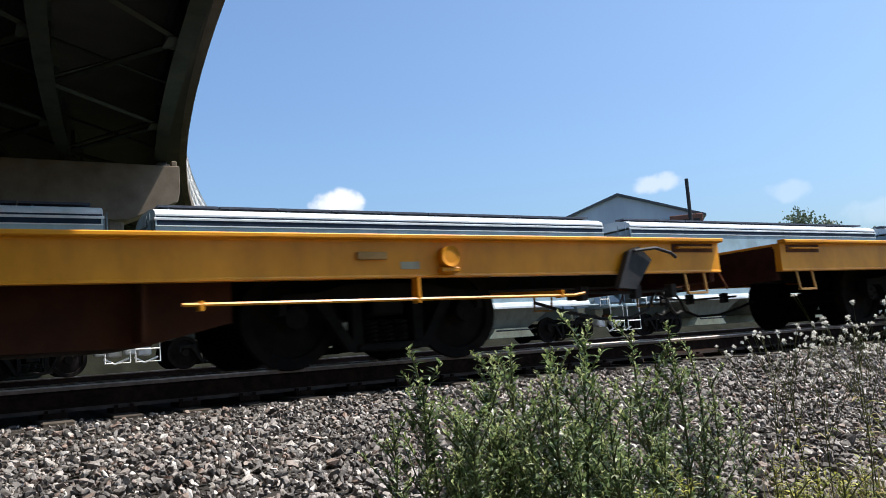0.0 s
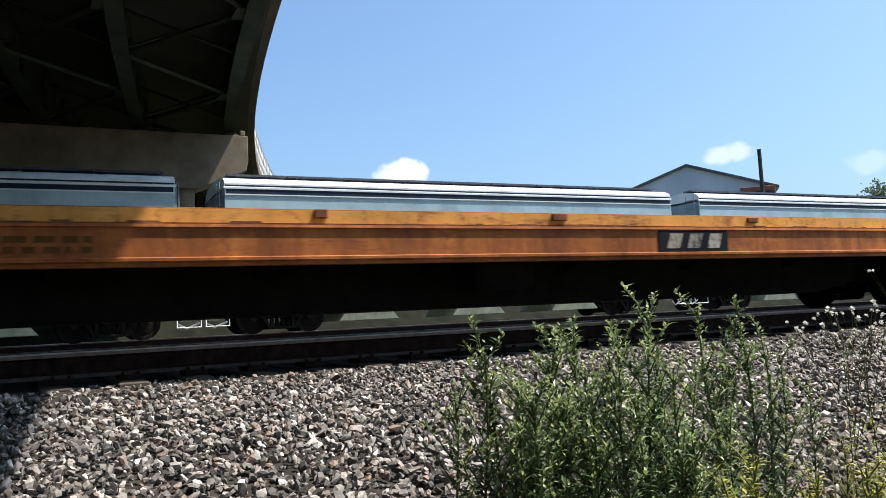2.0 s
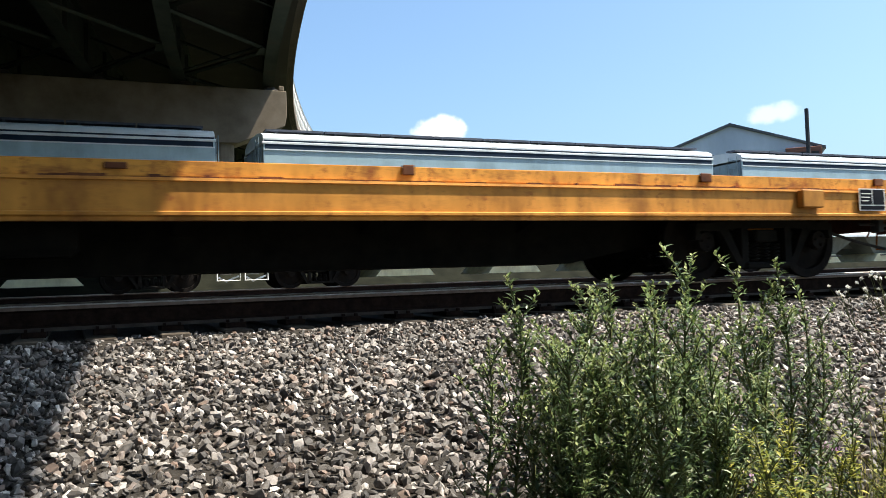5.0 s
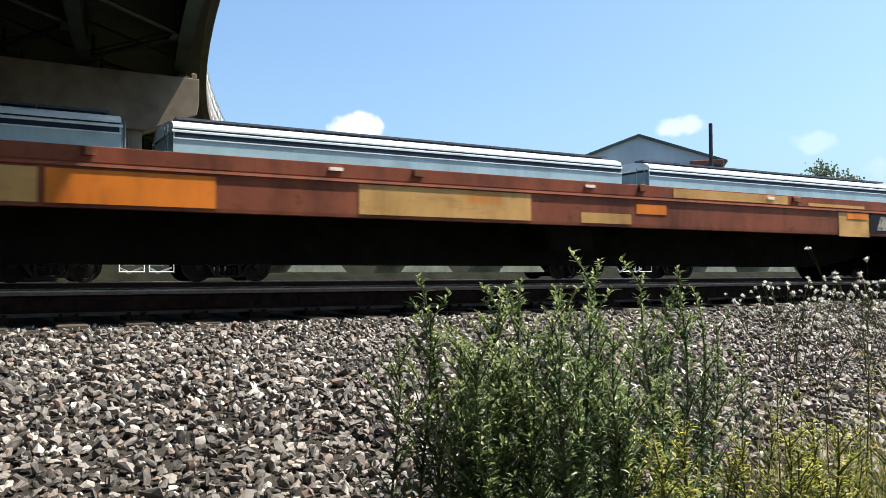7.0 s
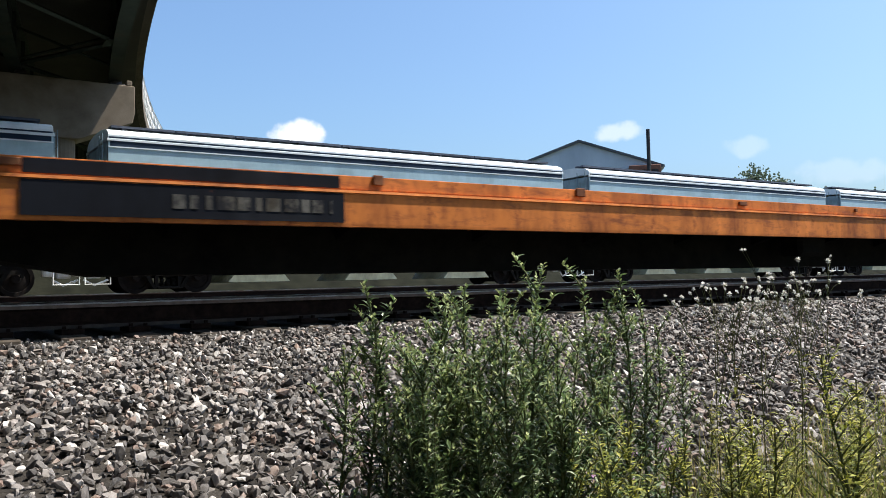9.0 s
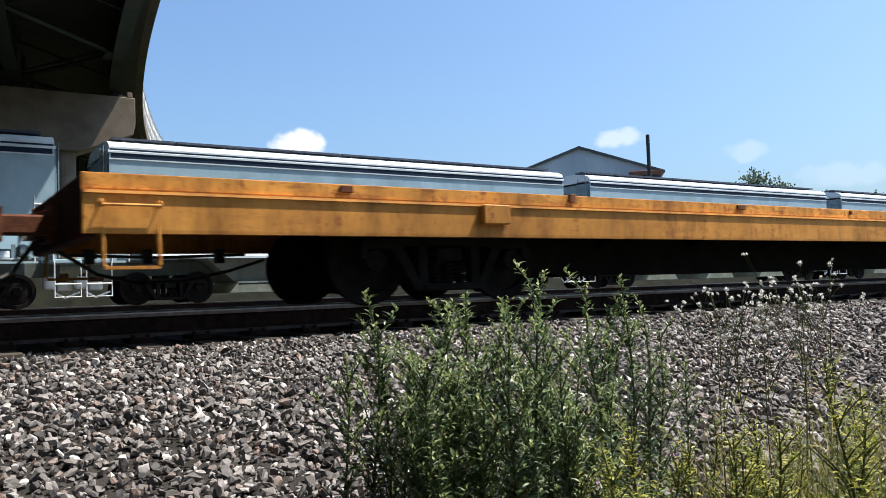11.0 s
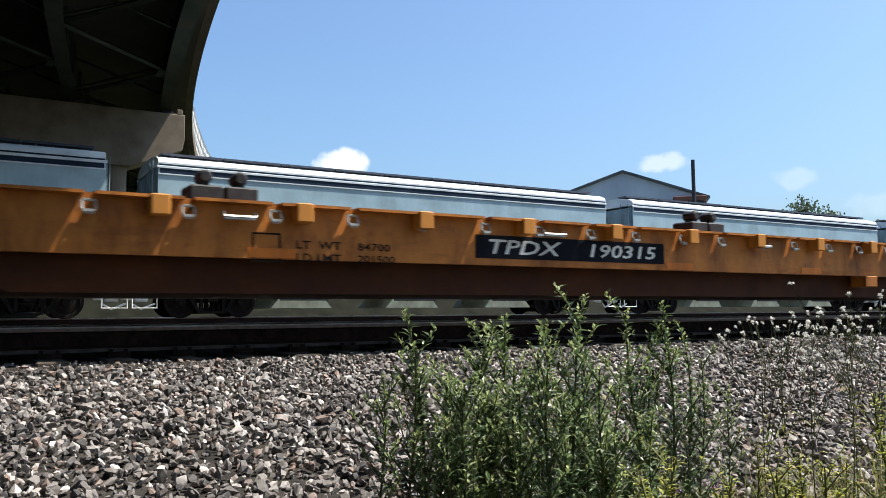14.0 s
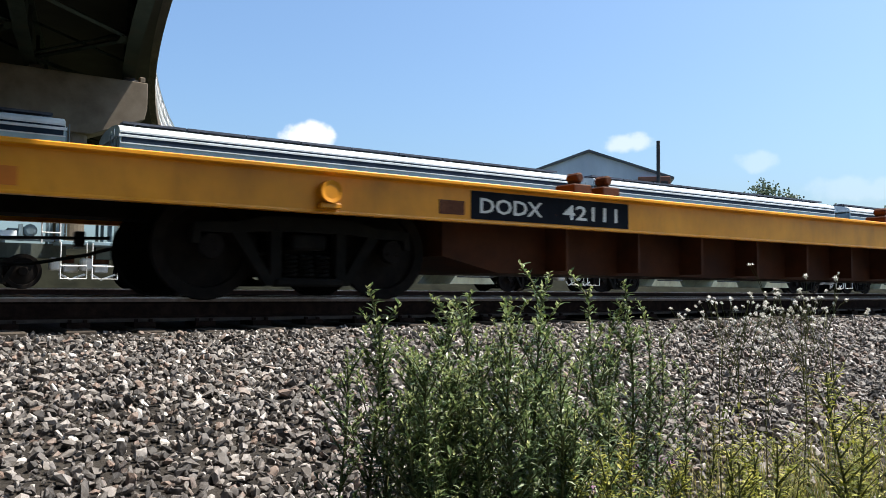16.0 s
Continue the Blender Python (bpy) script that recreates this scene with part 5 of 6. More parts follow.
def build_hopper():
    """Leading end at x = 0, centre line y = 0, rail top z = 0."""
    h = tagged(new("covered_hopper"), "pale blue-grey covered hopper wagon standing on the far track", "hopper wagon", "standing hopper wagons")
    L = HOPPER_L
    for s in (1, -1):
        bm = bmesh.new()
        add_prism(bm, [(0, 4.2), (-L, 4.2), (-L, 2.75), (-L + 2.1, 1.35), (-2.1, 1.35), (0, 2.75)], s * -1.5, s * -1.46, 1)
        part("side_sheet", bm, HOPPER, h)
        bm = bmesh.new()
        add_prism(bm, [(y * s, z) for y, z in ((-1.46, 4.2), (-1.52, 4.2), (-1.525, 4.21), (-1.525, 4.26), (-1.5, 4.28), (-1.46, 4.28))], -L - 0.03, 0.03)
        part("top_chord", bm, HOPPER_ROOF, h)
        # dark strip painted to stand for the chord's shadow on the side
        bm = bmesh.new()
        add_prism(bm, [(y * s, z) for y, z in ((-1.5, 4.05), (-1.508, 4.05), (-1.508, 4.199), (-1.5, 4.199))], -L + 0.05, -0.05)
        part("chord_seam", bm, SLATE, h, "dark strip painted for the shadow under the roof chord")
        bm = bmesh.new()
        add_prism(bm, [(y * s, z) for y, z in ((-1.5, 1.2), (-1.58, 1.2), (-1.58, 1.26), (-1.55, 1.36), (-1.52, 1.42), (-1.45, 1.42))], -L + 1.1, -1.1)
        part("side_sill", bm, HOPPER_ROOF, h)
    bm = bmesh.new()
    for s in (1, -1):
        # thin dark strip painted as a shadow line between roof and chord
        gm = bmesh.new()
        add_prism(gm, [(y * s, z) for y, z in ((-1.5, 4.281), (-1.512, 4.281), (-1.512, 4.325), (-1.5, 4.325))], -L + 0.02, -0.02)
        part("roof_seam", gm, SLATE, h, "dark strip painted for the shadow line at the foot of the roof")
        # pale weld flange that catches the light under the shadow strip
        gm = bmesh.new()
        add_prism(gm, [(y * s, z) for y, z in ((-1.5, 4.015), (-1.53, 4.015), (-1.53, 4.049), (-1.5, 4.049))], -L, 0)
        part("flange", gm, HOPPER_ROOF, h)
    roof = [(-1.5, 4.28), (-1.5, 4.38), (-1.44, 4.47), (-1.2, 4.57), (-0.6, 4.65), (0, 4.66), (0.6, 4.65), (1.2, 4.57), (1.44, 4.47), (1.5, 4.38), (1.5, 4.28)]
    add_prism(bm, roof, -L, 0)
    part("roof", bm, HOPPER_ROOF, h, "pale painted roof sheet")
    for s in (-1, 1):
        bm = bmesh.new()
        n = 9
        for k in range(n):
            x0 = -L + 0.2 + k * (L - 0.4) / n
            add_box(bm, (x0, s * 0.7 - 0.24, 4.69), (x0 + (L - 0.4) / n - 0.05, s * 0.7 + 0.24, 4.755))
            add_box(bm, (x0 + 0.3, s * 0.7 - 0.2, 4.6), (x0 + 0.36, s * 0.7 + 0.2, 4.69))
        part("running_board", bm, GALV, h, "galvanised grating walkway")
    for k in range(4):
        x = -2.2 - k * 4.2
        bm = bmesh.new()
        add_box(bm, (x - 1.4, -0.3, 4.65), (x + 1.4, 0.3, 4.74), 0.03)
        part("hatch", bm, HOPPER_ROOF, h)
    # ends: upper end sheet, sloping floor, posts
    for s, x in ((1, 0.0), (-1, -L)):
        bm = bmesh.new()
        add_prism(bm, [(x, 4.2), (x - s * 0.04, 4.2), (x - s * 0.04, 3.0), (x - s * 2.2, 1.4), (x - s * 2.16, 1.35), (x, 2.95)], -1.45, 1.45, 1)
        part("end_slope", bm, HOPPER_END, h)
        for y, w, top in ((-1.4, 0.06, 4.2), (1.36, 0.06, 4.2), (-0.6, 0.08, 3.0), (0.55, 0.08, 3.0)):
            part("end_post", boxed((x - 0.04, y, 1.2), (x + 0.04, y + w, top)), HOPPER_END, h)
        bm = bmesh.new()
        lx = x + s * 0.12
        for y in (-1.35, -0.9):
            add_tube(bm, [(lx, y, 1.25), (lx, y, 4.42)], 0.018, 5)
        for k in range(10):
            add_tube(bm, [(lx, -1.35, 1.4 + k * 0.32), (lx, -0.9, 1.4 + k * 0.32)], 0.014, 4)
        part("end_ladder", bm, HOPPER_END, h)
        bm = bmesh.new()
        add_box(bm, (x - 0.05 if s > 0 else x - 0.65, -1.5, 1.1), (x + 0.65 if s > 0 else x + 0.05, 1.5, 1.2), 0.01)
        part("end_platform", bm, HOPPER, h)
        bm = bmesh.new()
        cx = x + s * 0.3
        add_tube(bm, [(cx - 0.33, -1.52, 1.15), (cx - 0.33, -1.54, 0.17), (cx + 0.33, -1.54, 0.17), (cx + 0.33, -1.52, 1.15)], 0.022, 5)
        add_tube(bm, [(cx - 0.33, -1.54, 0.52), (cx + 0.33, -1.54, 0.52)], 0.022, 4)
        part("corner_step", bm, STEPWHITE, h, "white painted corner step")
        bm = bmesh.new()
        for dx in (-0.05, -0.5):
            add_tube(bm, [(x + s * dx, -1.5, 1.12), (x + s * dx, -1.5, 2.9)], 0.024, 5)
        for k in range(5):
            add_tube(bm, [(x - s * 0.05, -1.52, 1.4 + 0.32 * k), (x - s * 0.5, -1.52, 1.4 + 0.32 * k)], 0.018, 4)
        part("corner_ladder", bm, STEPWHITE, h, "white painted corner ladder")
        bm = bmesh.new()
        for dx in (-1.0, -1.7):
            add_box(bm, (x + s * dx - 0.05, -1.45, 1.15), (x + s * dx + 0.05, -1.37, 1.3 + 0.6 * abs(dx) * 0.5))
        add_tube(bm, [(x - s * 0.2, -1.45, 1.2), (x - s * 1.9, -1.45, 1.2)], 0.05, 6)
        add_lathe(bm, [(0.1, -1.3), (0.17, -1.28), (0.17, -0.9), (0.1, -0.88)], 12, (x - s * 0.75, 0, 1.45))
        add_box(bm, (x - s * 1.1 - 0.2, -1.2, 1.22), (x - s * 1.1 + 0.2, -0.9, 1.5), 0.03)
        part("end_frame", bm, HOPPER_END, h, "open end framing with brake valve")
        bm = bmesh.new()
        add_box(bm, (cx - 0.1, -0.5, 0.35), (cx + 0.3, -0.2, 0.6), 0.04)
        add_box(bm, (cx - 0.5, -0.9, 0.4), (cx - 0.2, -0.55, 0.75), 0.04)
        add_tube(bm, [(cx - 0.3, -1.2, 0.3), (cx, -1.0, 0.15), (cx + 0.4, -0.9, 0.3)], 0.03, 5)
        part("brake_gear", bm, STEPWHITE, h)
        bm = bmesh.new()
        add_box(bm, (x - 0.1 if s > 0 else x - 0.55, -0.1, 0.62), (x + 0.55 if s > 0 else x + 0.1, 0.1, 0.86), 0.03)
        part("coupler", bm, RUST, h)
    # three discharge bays with outlet gates
    for k in range(3):
        c = -4.55 - k * 4.0
        bm = bmesh.new()
        for a, b, z0, z1 in ((2.0, 0.62, 1.35, 0.5),):
            top = [(c - a, -1.42, z0), (c + a, -1.42, z0), (c + a, 1.42, z0), (c - a, 1.42, z0)]
            low = [(c - b - 0.2, -1.0, z1), (c + b + 0.2, -1.0, z1), (c + b + 0.2, 1.0, z1), (c - b - 0.2, 1.0, z1)]
            tv, lv = [bm.verts.new(p) for p in top], [bm.verts.new(p) for p in low]
            for i in range(4):
                bm.faces.new((tv[i], tv[(i + 1) % 4], lv[(i + 1) % 4], lv[i]))
            bm.faces.new(tv)
            bm.faces.new(lv)
        bay = part("hopper_bay", bm, HOPPER_LOW, h)
        bm = bmesh.new()
        add_prism(bm, [(c - 0.72, 0.5), (c + 0.72, 0.5), (c + 1.02, 0.16), (c - 1.02, 0.16)], -1.12, 1.12, 1)
        part("outlet_gate", bm, OUTLET, bay, "tan-grey outlet gate")
        bm = bmesh.new()
        add_tube(bm, [(c - 0.8, -1.3, 0.42), (c + 0.8, -1.3, 0.42)], 0.03, 6)
        part("gate_shaft", bm, DARKSTEEL, bay)
    bm = bmesh.new()
    add_box(bm, (-L - 0.3, -0.25, 0.75), (0.3, 0.25, 1.15))
    part("centre_sill", bm, HOPPER_LOW, h)
    for x in (-1.75, -L + 1.75):
        add_truck(h, x, 1.78, 0.457, False)
    return h


HOPPER_X = 21.98
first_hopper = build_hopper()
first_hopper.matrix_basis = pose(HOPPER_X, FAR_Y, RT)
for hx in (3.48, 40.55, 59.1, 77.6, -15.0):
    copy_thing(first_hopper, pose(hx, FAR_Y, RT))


# ---- plants on the bank ----
def leaf_fan(verts, faces, p, out, length, width, droop, rnd):
    """One lance-shaped leaf, folded along its midrib."""
    out = out.normalized()
    side = out.cross(Vector((0, 0, 1)))
    if side.length < 0.05:
        side = Vector((1, 0, 0))
    side = side.normalized()
    up = side.cross(out)
    mid = p + out * length * 0.5 + up * length * 0.04
    tip = p + out * length - Vector((0, 0, droop * length))
    b = len(verts)
    verts += [p, mid + side * width, tip, mid - side * width, mid - up * width * 0.35]
    faces += [(b, b + 1, b + 4), (b + 1, b + 2, b + 4), (b, b + 4, b + 3), (b + 4, b + 2, b + 3)]


def mesh_object(name, verts, faces, material, parent=None):
    me = bpy.data.meshes.new(name)
    me.from_pydata([tuple(v) for v in verts], [], faces)
    me.materials.append(material)
    ob = new(name, me)
    ob.parent = parent
    return ob


def weed(seed, h, leaf_mat, leaf=0.05, dense=1.0, buds=True, name="weed", label="", category="weed", group=""):
    rnd = random.Random(seed)
    plant = tagged(new(name), label, category, group)
    bm = bmesh.new()
    lean = Vector((rnd.uniform(-0.06, 0.06), rnd.uniform(-0.06, 0.06), 0))
    def on_stem(t):
        return Vector((lean.x * t * t * h, lean.y * t * t * h, t * h)) + Vector((0.012 * math.sin(t * 7 + seed), 0.012 * math.cos(t * 6 + seed), 0))
    add_tube(bm, [on_stem(k / 9) for k in range(10)], 0.0055, 5, 0.35)
    verts, faces, bv, bf = [], [], [], []
    n = int(95 * dense * h / 0.8)
    ang = rnd.uniform(0, 6)
    for k in range(n):
        t = 0.06 + 0.92 * k / n
        ang += 2.4 + rnd.uniform(-0.4, 0.4)
        p = on_stem(t)
        out = Vector((math.cos(ang), math.sin(ang), rnd.uniform(0.2, 0.9)))
        ln = leaf * (1.25 - 0.85 * t) * rnd.uniform(0.7, 1.25)
        leaf_fan(verts, faces, p, out, ln, ln * 0.19, rnd.uniform(0, 0.35), rnd)
        if rnd.random() < 0.5:
            for q in (0.35, 0.6):
                o2 = out + Vector((rnd.uniform(-1, 1), rnd.uniform(-1, 1), 0.2))
                leaf_fan(verts, faces, p + out.normalized() * ln * q, o2, ln * 0.55, ln * 0.09, 0.1, rnd)
    # side shoots, leafy, ending in pale buds
    for k in range(int(15 * dense)):
        t = rnd.uniform(0.3, 0.97)
        a = rnd.uniform(0, 6.28)
        p = on_stem(t)
        ln = h * rnd.uniform(0.13, 0.3) * (1.2 - 0.75 * t)
        d = Vector((math.cos(a) * 0.7, math.sin(a) * 0.7, 1.0)).normalized()
        tip = p + d * ln
        add_tube(bm, [p, p + d * ln * 0.5 + Vector((0, 0, 0.006)), tip], 0.0025, 4, 0.5)
        for j in range(11):
            q = p + d * ln * (0.15 + 0.85 * j / 11)
            o = Vector((rnd.gauss(0, 1), rnd.gauss(0, 1), rnd.uniform(0.2, 1.2)))
            l2 = leaf * rnd.uniform(0.35, 0.62)
            leaf_fan(verts, faces, q, o, l2, l2 * 0.17, 0.15, rnd)
        if buds and t > 0.55:
            for j in range(9):
                q = p + d * ln * (0.6 + 0.45 * j / 9) + Vector((rnd.gauss(0, 0.003), rnd.gauss(0, 0.003), 0))
                leaf_fan(bv, bf, q, Vector((rnd.gauss(0, 1), rnd.gauss(0, 1), 1.2)), 0.013, 0.004, 0, rnd)
    if buds:
        for j in range(26):
            q = on_stem(0.86 + 0.15 * j / 26) + Vector((rnd.gauss(0, 0.006), rnd.gauss(0, 0.006), 0))
            leaf_fan(bv, bf, q, Vector((rnd.gauss(0, 1), rnd.gauss(0, 1), 1.2)), 0.014, 0.0045, 0, rnd)
    tagged(part("stem", bm, STEM, plant), kind="stuff")
    tagged(mesh_object("leaves", verts, faces, leaf_mat, plant), kind="stuff")
    if buds:
        tagged(mesh_object("bloom", bv, bf, BUD, plant), kind="stuff")
    return plant


def seed_weed(seed, h):
    """A bare-stemmed weed that ends in white seed tufts."""
    rnd = random.Random(seed)
    plant = tagged(new("seeding_weed"), "thin-stemmed weed with white seed tufts on the bank", "weed", "seeding weeds on the bank")
    bm = bmesh.new()
    add_tube(bm, [(0, 0, 0), (0.01, 0, h * 0.4), (0.0, 0.01, h * 0.75)], 0.0024, 5, 0.5)
    tv, tf, lv, lf = [], [], [], []
    for k in range(9):
        z = h * rnd.uniform(0.4, 0.74)
        a = rnd.uniform(0, 6.28)
        r = rnd.uniform(0.04, 0.22)
        fork = Vector((r * 0.7 * math.cos(a), r * 0.7 * math.sin(a), h * rnd.uniform(0.72, 0.84)))
        add_tube(bm, [(0, 0, z), fork * 0.45 + Vector((0, 0, z * 0.55 + 0.015)), fork], 0.0014, 4, 0.7)
        for i in range(rnd.randint(2, 4)):
            b = a + rnd.uniform(-1.2, 1.2)
            top = fork + Vector((math.cos(b), math.sin(b), 0)) * rnd.uniform(0.01, 0.07) + Vector((0, 0, h * rnd.uniform(0.03, 0.17)))
            add_tube(bm, [fork, (fork + top) / 2 + Vector((0, 0, 0.008)), top], 0.001, 3, 0.8)
            size = rnd.uniform(0.6, 1.15)
            for j in range(16):
                leaf_fan(tv, tf, top, Vector((rnd.gauss(0, 1), rnd.gauss(0, 1), rnd.gauss(0.6, 0.8))), 0.0105 * size, 0.0036 * size, 0, rnd)
    for k in range(26):
        z = h * rnd.uniform(0.05, 0.6)
        leaf_fan(lv, lf, Vector((0, 0, z)), Vector((rnd.gauss(0, 1), rnd.gauss(0, 1), rnd.uniform(0, 0.6))), rnd.uniform(0.03, 0.07), 0.006, 0.3, rnd)
    tagged(part("stem", bm, STEM, plant), kind="stuff")
    tagged(mesh_object("seed_head", tv, tf, TUFT, plant), kind="stuff")
    tagged(mesh_object("leaves", lv, lf, GRASS, plant), kind="stuff")
    return plant


def plant_bank():
    rnd = random.Random(21)
    lab = "leafy dark-green mugwort stem with pale buds on the stony bank"
    kinds = [weed(100 + k, 0.8, LEAF, 0.058, 1.25, True, "weed", lab, "weed", "mugwort clump") for k in range(7)]
    used = set()

    def stand(src, x, y, top, spread=1.0):
        base = ground_z(y) - 0.02
        s = (RT + top - base) / 0.8
        m = pose(x, y, base, rnd.uniform(-2, 2), rnd.uniform(-2, 2), rnd.uniform(0, 360)) @ Matrix.Diagonal((s * spread, s * spread, s, 1))
        if src not in used:
            used.add(src)
            src.matrix_basis = m
        else:
            ob = copy_thing(src, Matrix.Identity(4))
            ob.matrix_basis = m
    # tall stems
    tops = ((0.98, -0.09), (1.05, -0.05), (1.16, -0.1), (1.27, -0.05), (1.43, 0.01), (1.41, -0.03), (1.6, -0.04), (1.8, 0.0), (1.92, -0.03), (1.33, -0.04), (1.72, -0.07), (2.13, -0.27), (0.9, -0.16), (1.99, -0.08), (2.04, -0.16))
    for k, (x, top) in enumerate(tops):
        f = rnd.uniform(1.16, 1.28)
        stand(kinds[k % 7], x * f, 1.8 * f, top * f)
    for k in range(47):
        y = rnd.uniform(1.85, 2.5)
        u = rnd.triangular(0.53, 1.08, 0.78)
        top = (-0.08 - 0.24 * rnd.random() - 0.55 * abs(u - 0.8)) * y / 1.8
        stand(kinds[k % 7], u * y, y, top)
    lab2 = "yellow-green weed low on the stony bank"
    pale = [weed(200 + k, 0.8, LEAF_PALE, 0.046, 1.4, False, "weed", lab2, "weed", "yellow-green weeds") for k in range(4)]
    for k in range(44):
        y = rnd.uniform(1.5, 2.3)
        u = rnd.uniform(0.95, 2.5)
        top = rnd.uniform(-0.62, -0.4) * y / 1.6 if u < 1.6 else rnd.uniform(-0.55, -0.26) * y / 1.6
        if RT + top - ground_z(y) < 0.12:
            continue
        stand(pale[k % 4], u * y, y, top, 1.3)
    seeds = [seed_weed(300 + k, 0.8) for k in range(3)]
    for k, (x, top) in enumerate(((2.45, 0.03), (2.81, 0.1), (2.35, 0.0), (2.85, 0.0), (2.62, -0.02), (3.02, 0.02))):
        f = rnd.uniform(1.18, 1.27)
        stand(seeds[k % 3], x * f, 1.8 * f, top * f, 1.0)
    # rough grass and low growth on the falling bank
    verts, faces = [], []
    for k in range(24000):
        y = rnd.uniform(1.2, 3.0)
        u = rnd.uniform(0.3, 2.7)
        dens = max(0.0, min(1.0, (2.9 - y) * 0.9)) * min(1.0, max(0.06, (u - 0.45) * 0.9))
        if rnd.random() > dens:
            continue
        x = u * y
        p = Vector((x, y, ground_z(y) - 0.01))
        a = rnd.uniform(0, 6.28)
        hgt = rnd.uniform(0.05, 0.2) * (1.0 if u < 1.2 else 1.35)
        bend = Vector((math.cos(a), math.sin(a), 0)) * hgt * rnd.uniform(0.2, 0.8)
        w = Vector((-math.sin(a), math.cos(a), 0)) * rnd.uniform(0.0015, 0.0035)
        b = len(verts)
        mid = p + bend * 0.35 + Vector((0, 0, hgt * 0.6))
        verts += [p - w, p + w, mid + w * 0.8, mid - w * 0.8, p + bend + Vector((0, 0, hgt))]
        faces += [(b, b + 1, b + 2, b + 3), (b + 3, b + 2, b + 4)]
    grass = mesh_object("grass", verts, faces, GRASS)
    tagged(grass, "rough dry and green grass along the foot of the bank", "grass", kind="stuff")
    # small pink flowers low among the weeds
    for k in range(9):
        y = rnd.uniform(2.35, 2.75)
        u = rnd.uniform(0.55, 1.35)
        fl = tagged(new("wildflower"), "small pink wildflower among the weeds", "wildflower", "pink wildflowers")
        z0 = ground_z(y)
        fl.matrix_basis = pose(u * y, y, z0 - 0.01)
        hgt = rnd.uniform(0.14, 0.22)
        bm = bmesh.new()
        add_tube(bm, [(0, 0, 0), (0.01, 0, hgt * 0.5), (0, 0.01, hgt)], 0.002, 4)
        part("stem", bm, STEM, fl)
        pv, pf = [], []
        for j in range(30):
            leaf_fan(pv, pf, Vector((rnd.gauss(0, 0.008), rnd.gauss(0, 0.008), hgt + rnd.uniform(-0.015, 0.01))), Vector((rnd.gauss(0, 1), rnd.gauss(0, 1), rnd.gauss(0.5, 0.6))), 0.014, 0.004, 0, rnd)
        mesh_object("petals", pv, pf, PETAL, fl)


plant_bank()


# ---- loose ballast stones ----
def stone_shapes(n, rng):
    """Angular crushed stones: n sets of twelve corners, twenty faces each."""
    g = (1 + 5 ** 0.5) / 2
    v = np.array([(-1, g, 0), (1, g, 0), (-1, -g, 0), (1, -g, 0), (0, -1, g), (0, 1, g), (0, -1, -g), (0, 1, -g), (g, 0, -1), (g, 0, 1), (-g, 0, -1), (-g, 0, 1)]) / 1.9
    f = np.array([(0, 11, 5), (0, 5, 1), (0, 1, 7), (0, 7, 10), (0, 10, 11), (1, 5, 9), (5, 11, 4), (11, 10, 2), (10, 7, 6), (7, 1, 8), (3, 9, 4), (3, 4, 2), (3, 2, 6), (3, 6, 8), (3, 8, 9), (4, 9, 5), (2, 4, 11), (6, 2, 10), (8, 6, 7), (9, 8, 1)])
    p = np.repeat(v[None], n, 0) * rng.uniform(0.6, 1.3, (n, 12, 1)) + rng.normal(0, 0.17, (n, 12, 3))
    p = np.clip(p, -0.72, 0.72)
    q = rng.normal(0, 1, (n, 4))
    q[:, 1:3] *= 0.55
    q /= np.linalg.norm(q, axis=1, keepdims=True)
    w, x, y, z = q.T
    rot = np.stack([np.stack([1 - 2 * (y * y + z * z), 2 * (x * y - z * w), 2 * (x * z + y * w)], 1), np.stack([2 * (x * y + z * w), 1 - 2 * (x * x + z * z), 2 * (y * z - x * w)], 1), np.stack([2 * (x * z - y * w), 2 * (y * z + x * w), 1 - 2 * (x * x + y * y)], 1)], 1)
    size = np.stack([rng.uniform(0.75, 1.35, n), rng.uniform(0.6, 1.0, n), rng.uniform(0.36, 0.66, n)], 1)
    return np.einsum("nij,nkj->nki", rot, p * size[:, None, :]), f


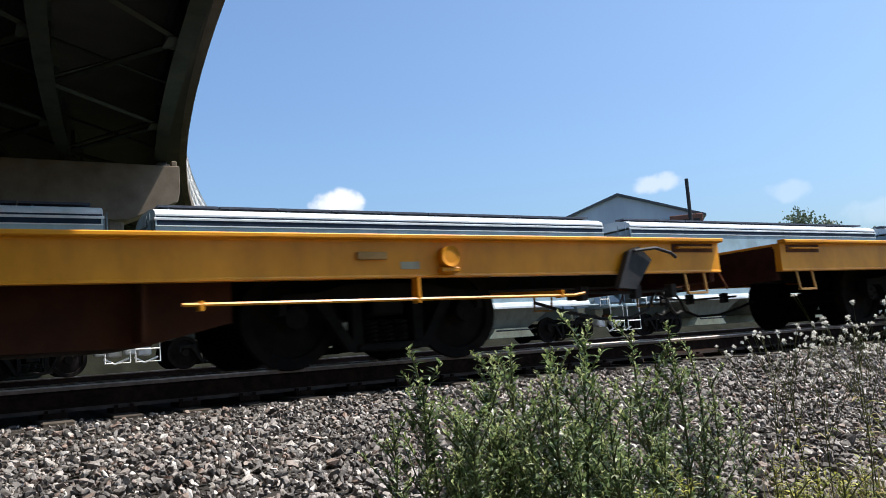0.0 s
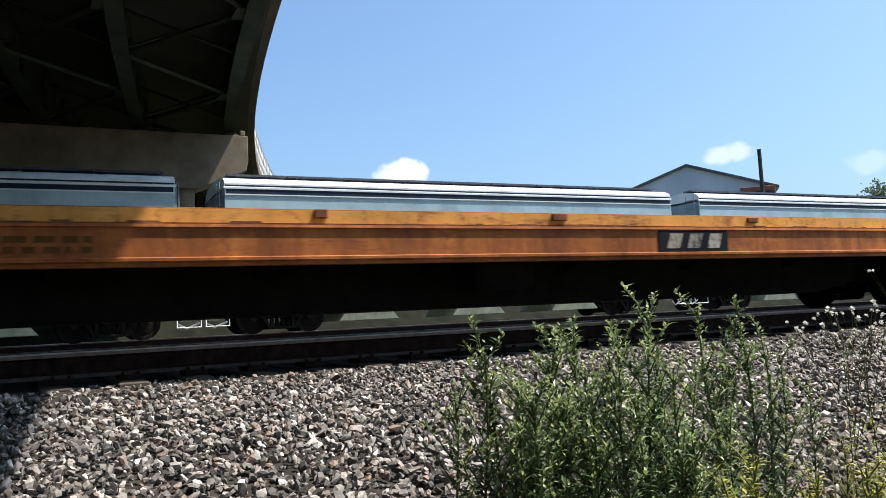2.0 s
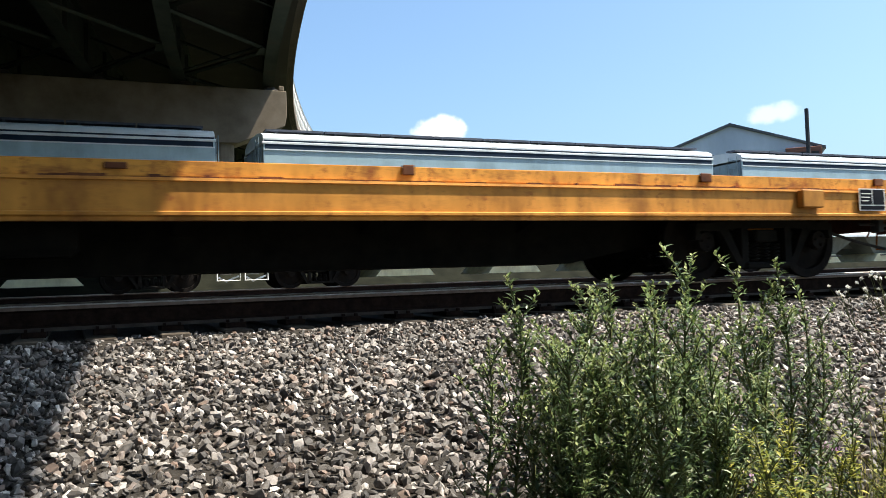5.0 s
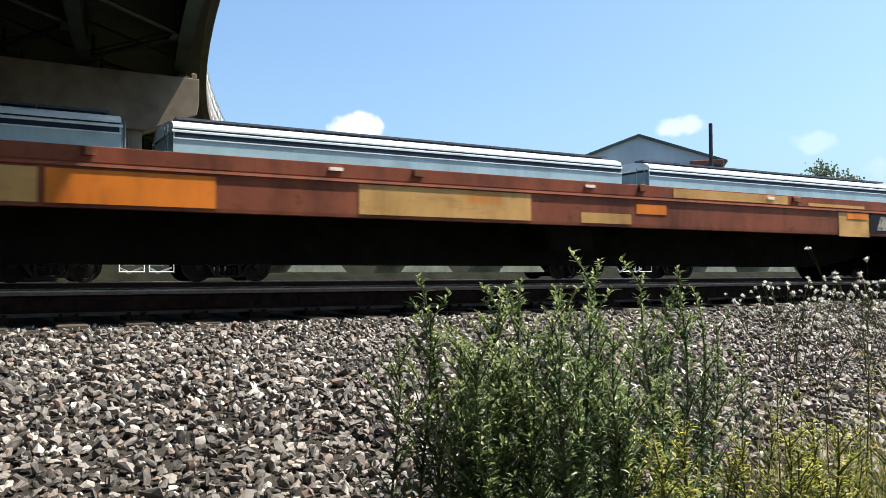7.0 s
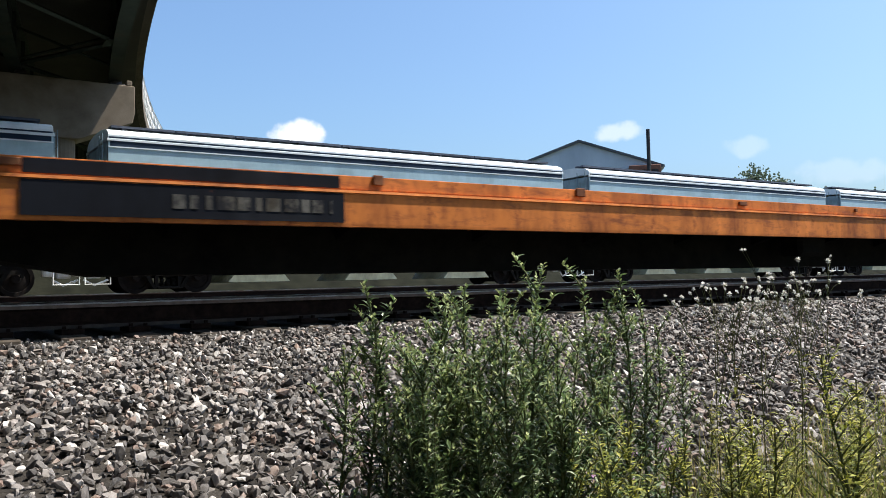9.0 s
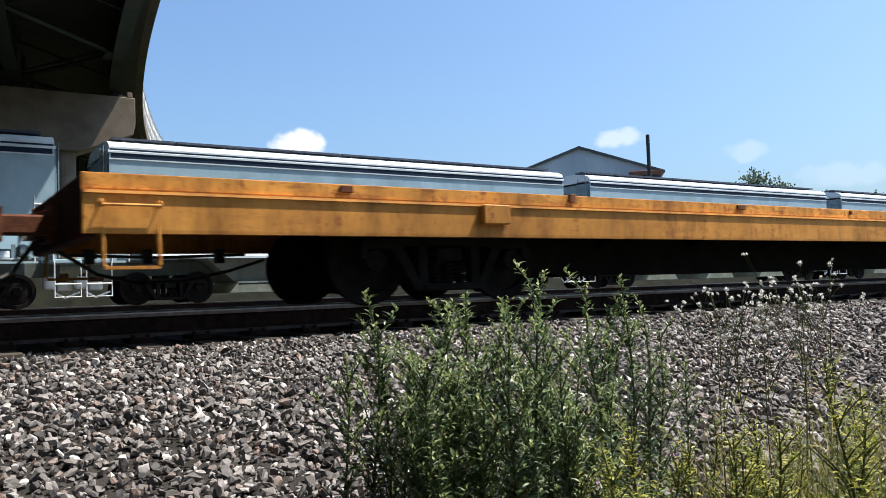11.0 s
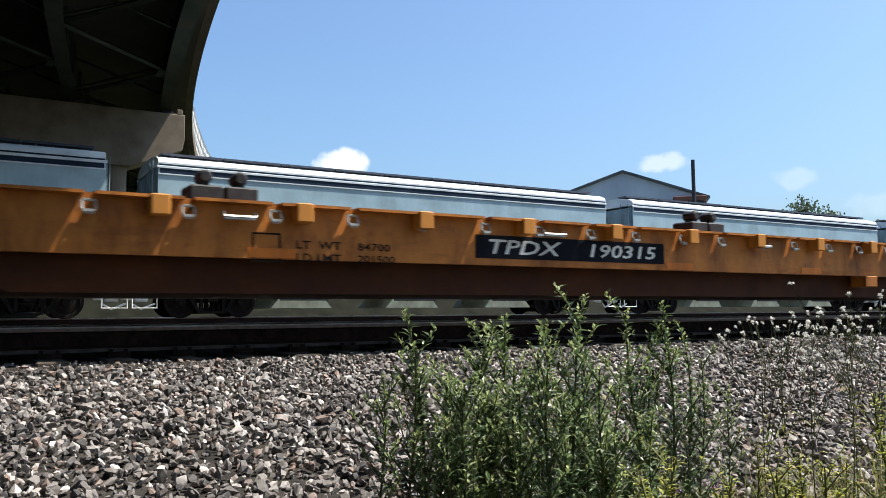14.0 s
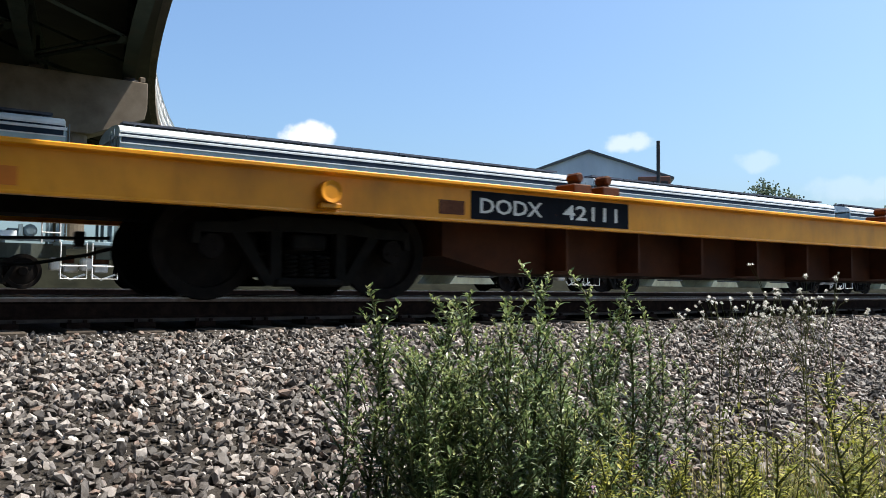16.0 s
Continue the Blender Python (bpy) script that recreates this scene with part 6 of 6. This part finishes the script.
def scatter_stones():
    rng = np.random.default_rng(5)
    cell = 0.041
    gx, gy = np.meshgrid(np.arange(-1.4, 16.5, cell), np.arange(1.9, 7.0, cell))
    x = (gx + rng.uniform(-0.5, 0.5, gx.shape) * cell).ravel()
    y = (gy + rng.uniform(-0.5, 0.5, gx.shape) * cell).ravel()
    keep = (x > -0.13 * y - 0.4) & (x < 2.35 * y + 0.3)
    keep &= rng.random(x.shape) < np.where(x > 7, 0.55, np.where((y < 2.6) & (x > 3.0), 0.7, 0.97))
    x, y = x[keep], y[keep]
    n = len(x)
    p, f = stone_shapes(n, rng)
    s = rng.lognormal(-3.6, 0.28, n) * np.where(x > 7, 1.2, 1.0)
    s = np.clip(s, 0.014, 0.05)
    gz = np.array([ground_z(v) for v in y]) + rng.uniform(-0.028, 0.028, n) + 0.012 * np.sin(x * 2.1) * np.sin(y * 2.7 + 1)
    tall = np.where(y > 6.55, -0.03, 0.0)
    centre = np.stack([x, y, gz + tall], 1)
    # nearest patch as single pieces
    single = np.flatnonzero((x > 0.15) & (x < 1.1) & (y > 3.2) & (y < 4.2))[:300]
    shapes = []
    for k in range(12):
        me = bpy.data.meshes.new("stone")
        me.from_pydata(p[single[k]].tolist(), [], f.tolist())
        me.materials.append(STONE)
        shapes.append(me)
    for j, i in enumerate(single):
        o = new("stone", shapes[j % 12])
        o.parent = GROUND
        o.matrix_basis = Matrix.Translation(centre[i]) @ Euler((rng.uniform(-0.5, 0.5), rng.uniform(-0.5, 0.5), rng.uniform(0, 6))).to_matrix().to_4x4() @ Matrix.Scale(float(s[i]), 4)
    rest = np.ones(n, bool)
    rest[single] = False
    verts = (p[rest] * s[rest][:, None, None] + centre[rest][:, None, :]).reshape(-1, 3)
    m = int(rest.sum())
    faces = (f[None] + 12 * np.arange(m)[:, None, None]).reshape(-1, 3)
    me = bpy.data.meshes.new("ballast_stones")
    me.from_pydata(verts, [], faces)
    me.materials.append(STONE)
    ob = new("ballast_stones", me)
    ob.parent = GROUND
    tagged(ob, kind="stuff")


scatter_stones()


# ---- motion of the train ----
def travel(t):
    """How far the train has gone, in metres."""
    return 17.673 * t - 0.03055 * t * t


def passing_time(d):
    """When the train has gone d metres."""
    return (17.673 - math.sqrt(max(0.0, 17.673 ** 2 - 4 * 0.03055 * d))) / (2 * 0.03055)


def motions():
    for car, off in CARS:
        walk(car, [(t, pose(off + travel(t), NEAR_Y, RT)) for t in (0, 2, 4, 6, 8, 10, 12, 14, 16)])
    for wheel, place, dx, r in WHEELSETS:
        t0, t1 = passing_time(-4 - place), passing_time(17 - place)
        k0, k1 = max(0, math.floor(t0 * FPS)), min(16 * FPS, math.ceil(t1 * FPS))
        if k1 <= 0 or k0 >= 16 * FPS:
            ks = [0, 16 * FPS]
        else:
            ks = sorted({0, *range(k0, k1 + 1), 16 * FPS})
        rows = []
        for k in ks:
            t = min(max(k, k0), k1) / FPS
            turn = math.degrees(travel(t) / r) % 360
            rows.append((k / FPS, Matrix.Translation((dx, 0, r)) @ pose(0, 0, 0, 0, turn, 0)))
        walk(wheel, rows)


motions()
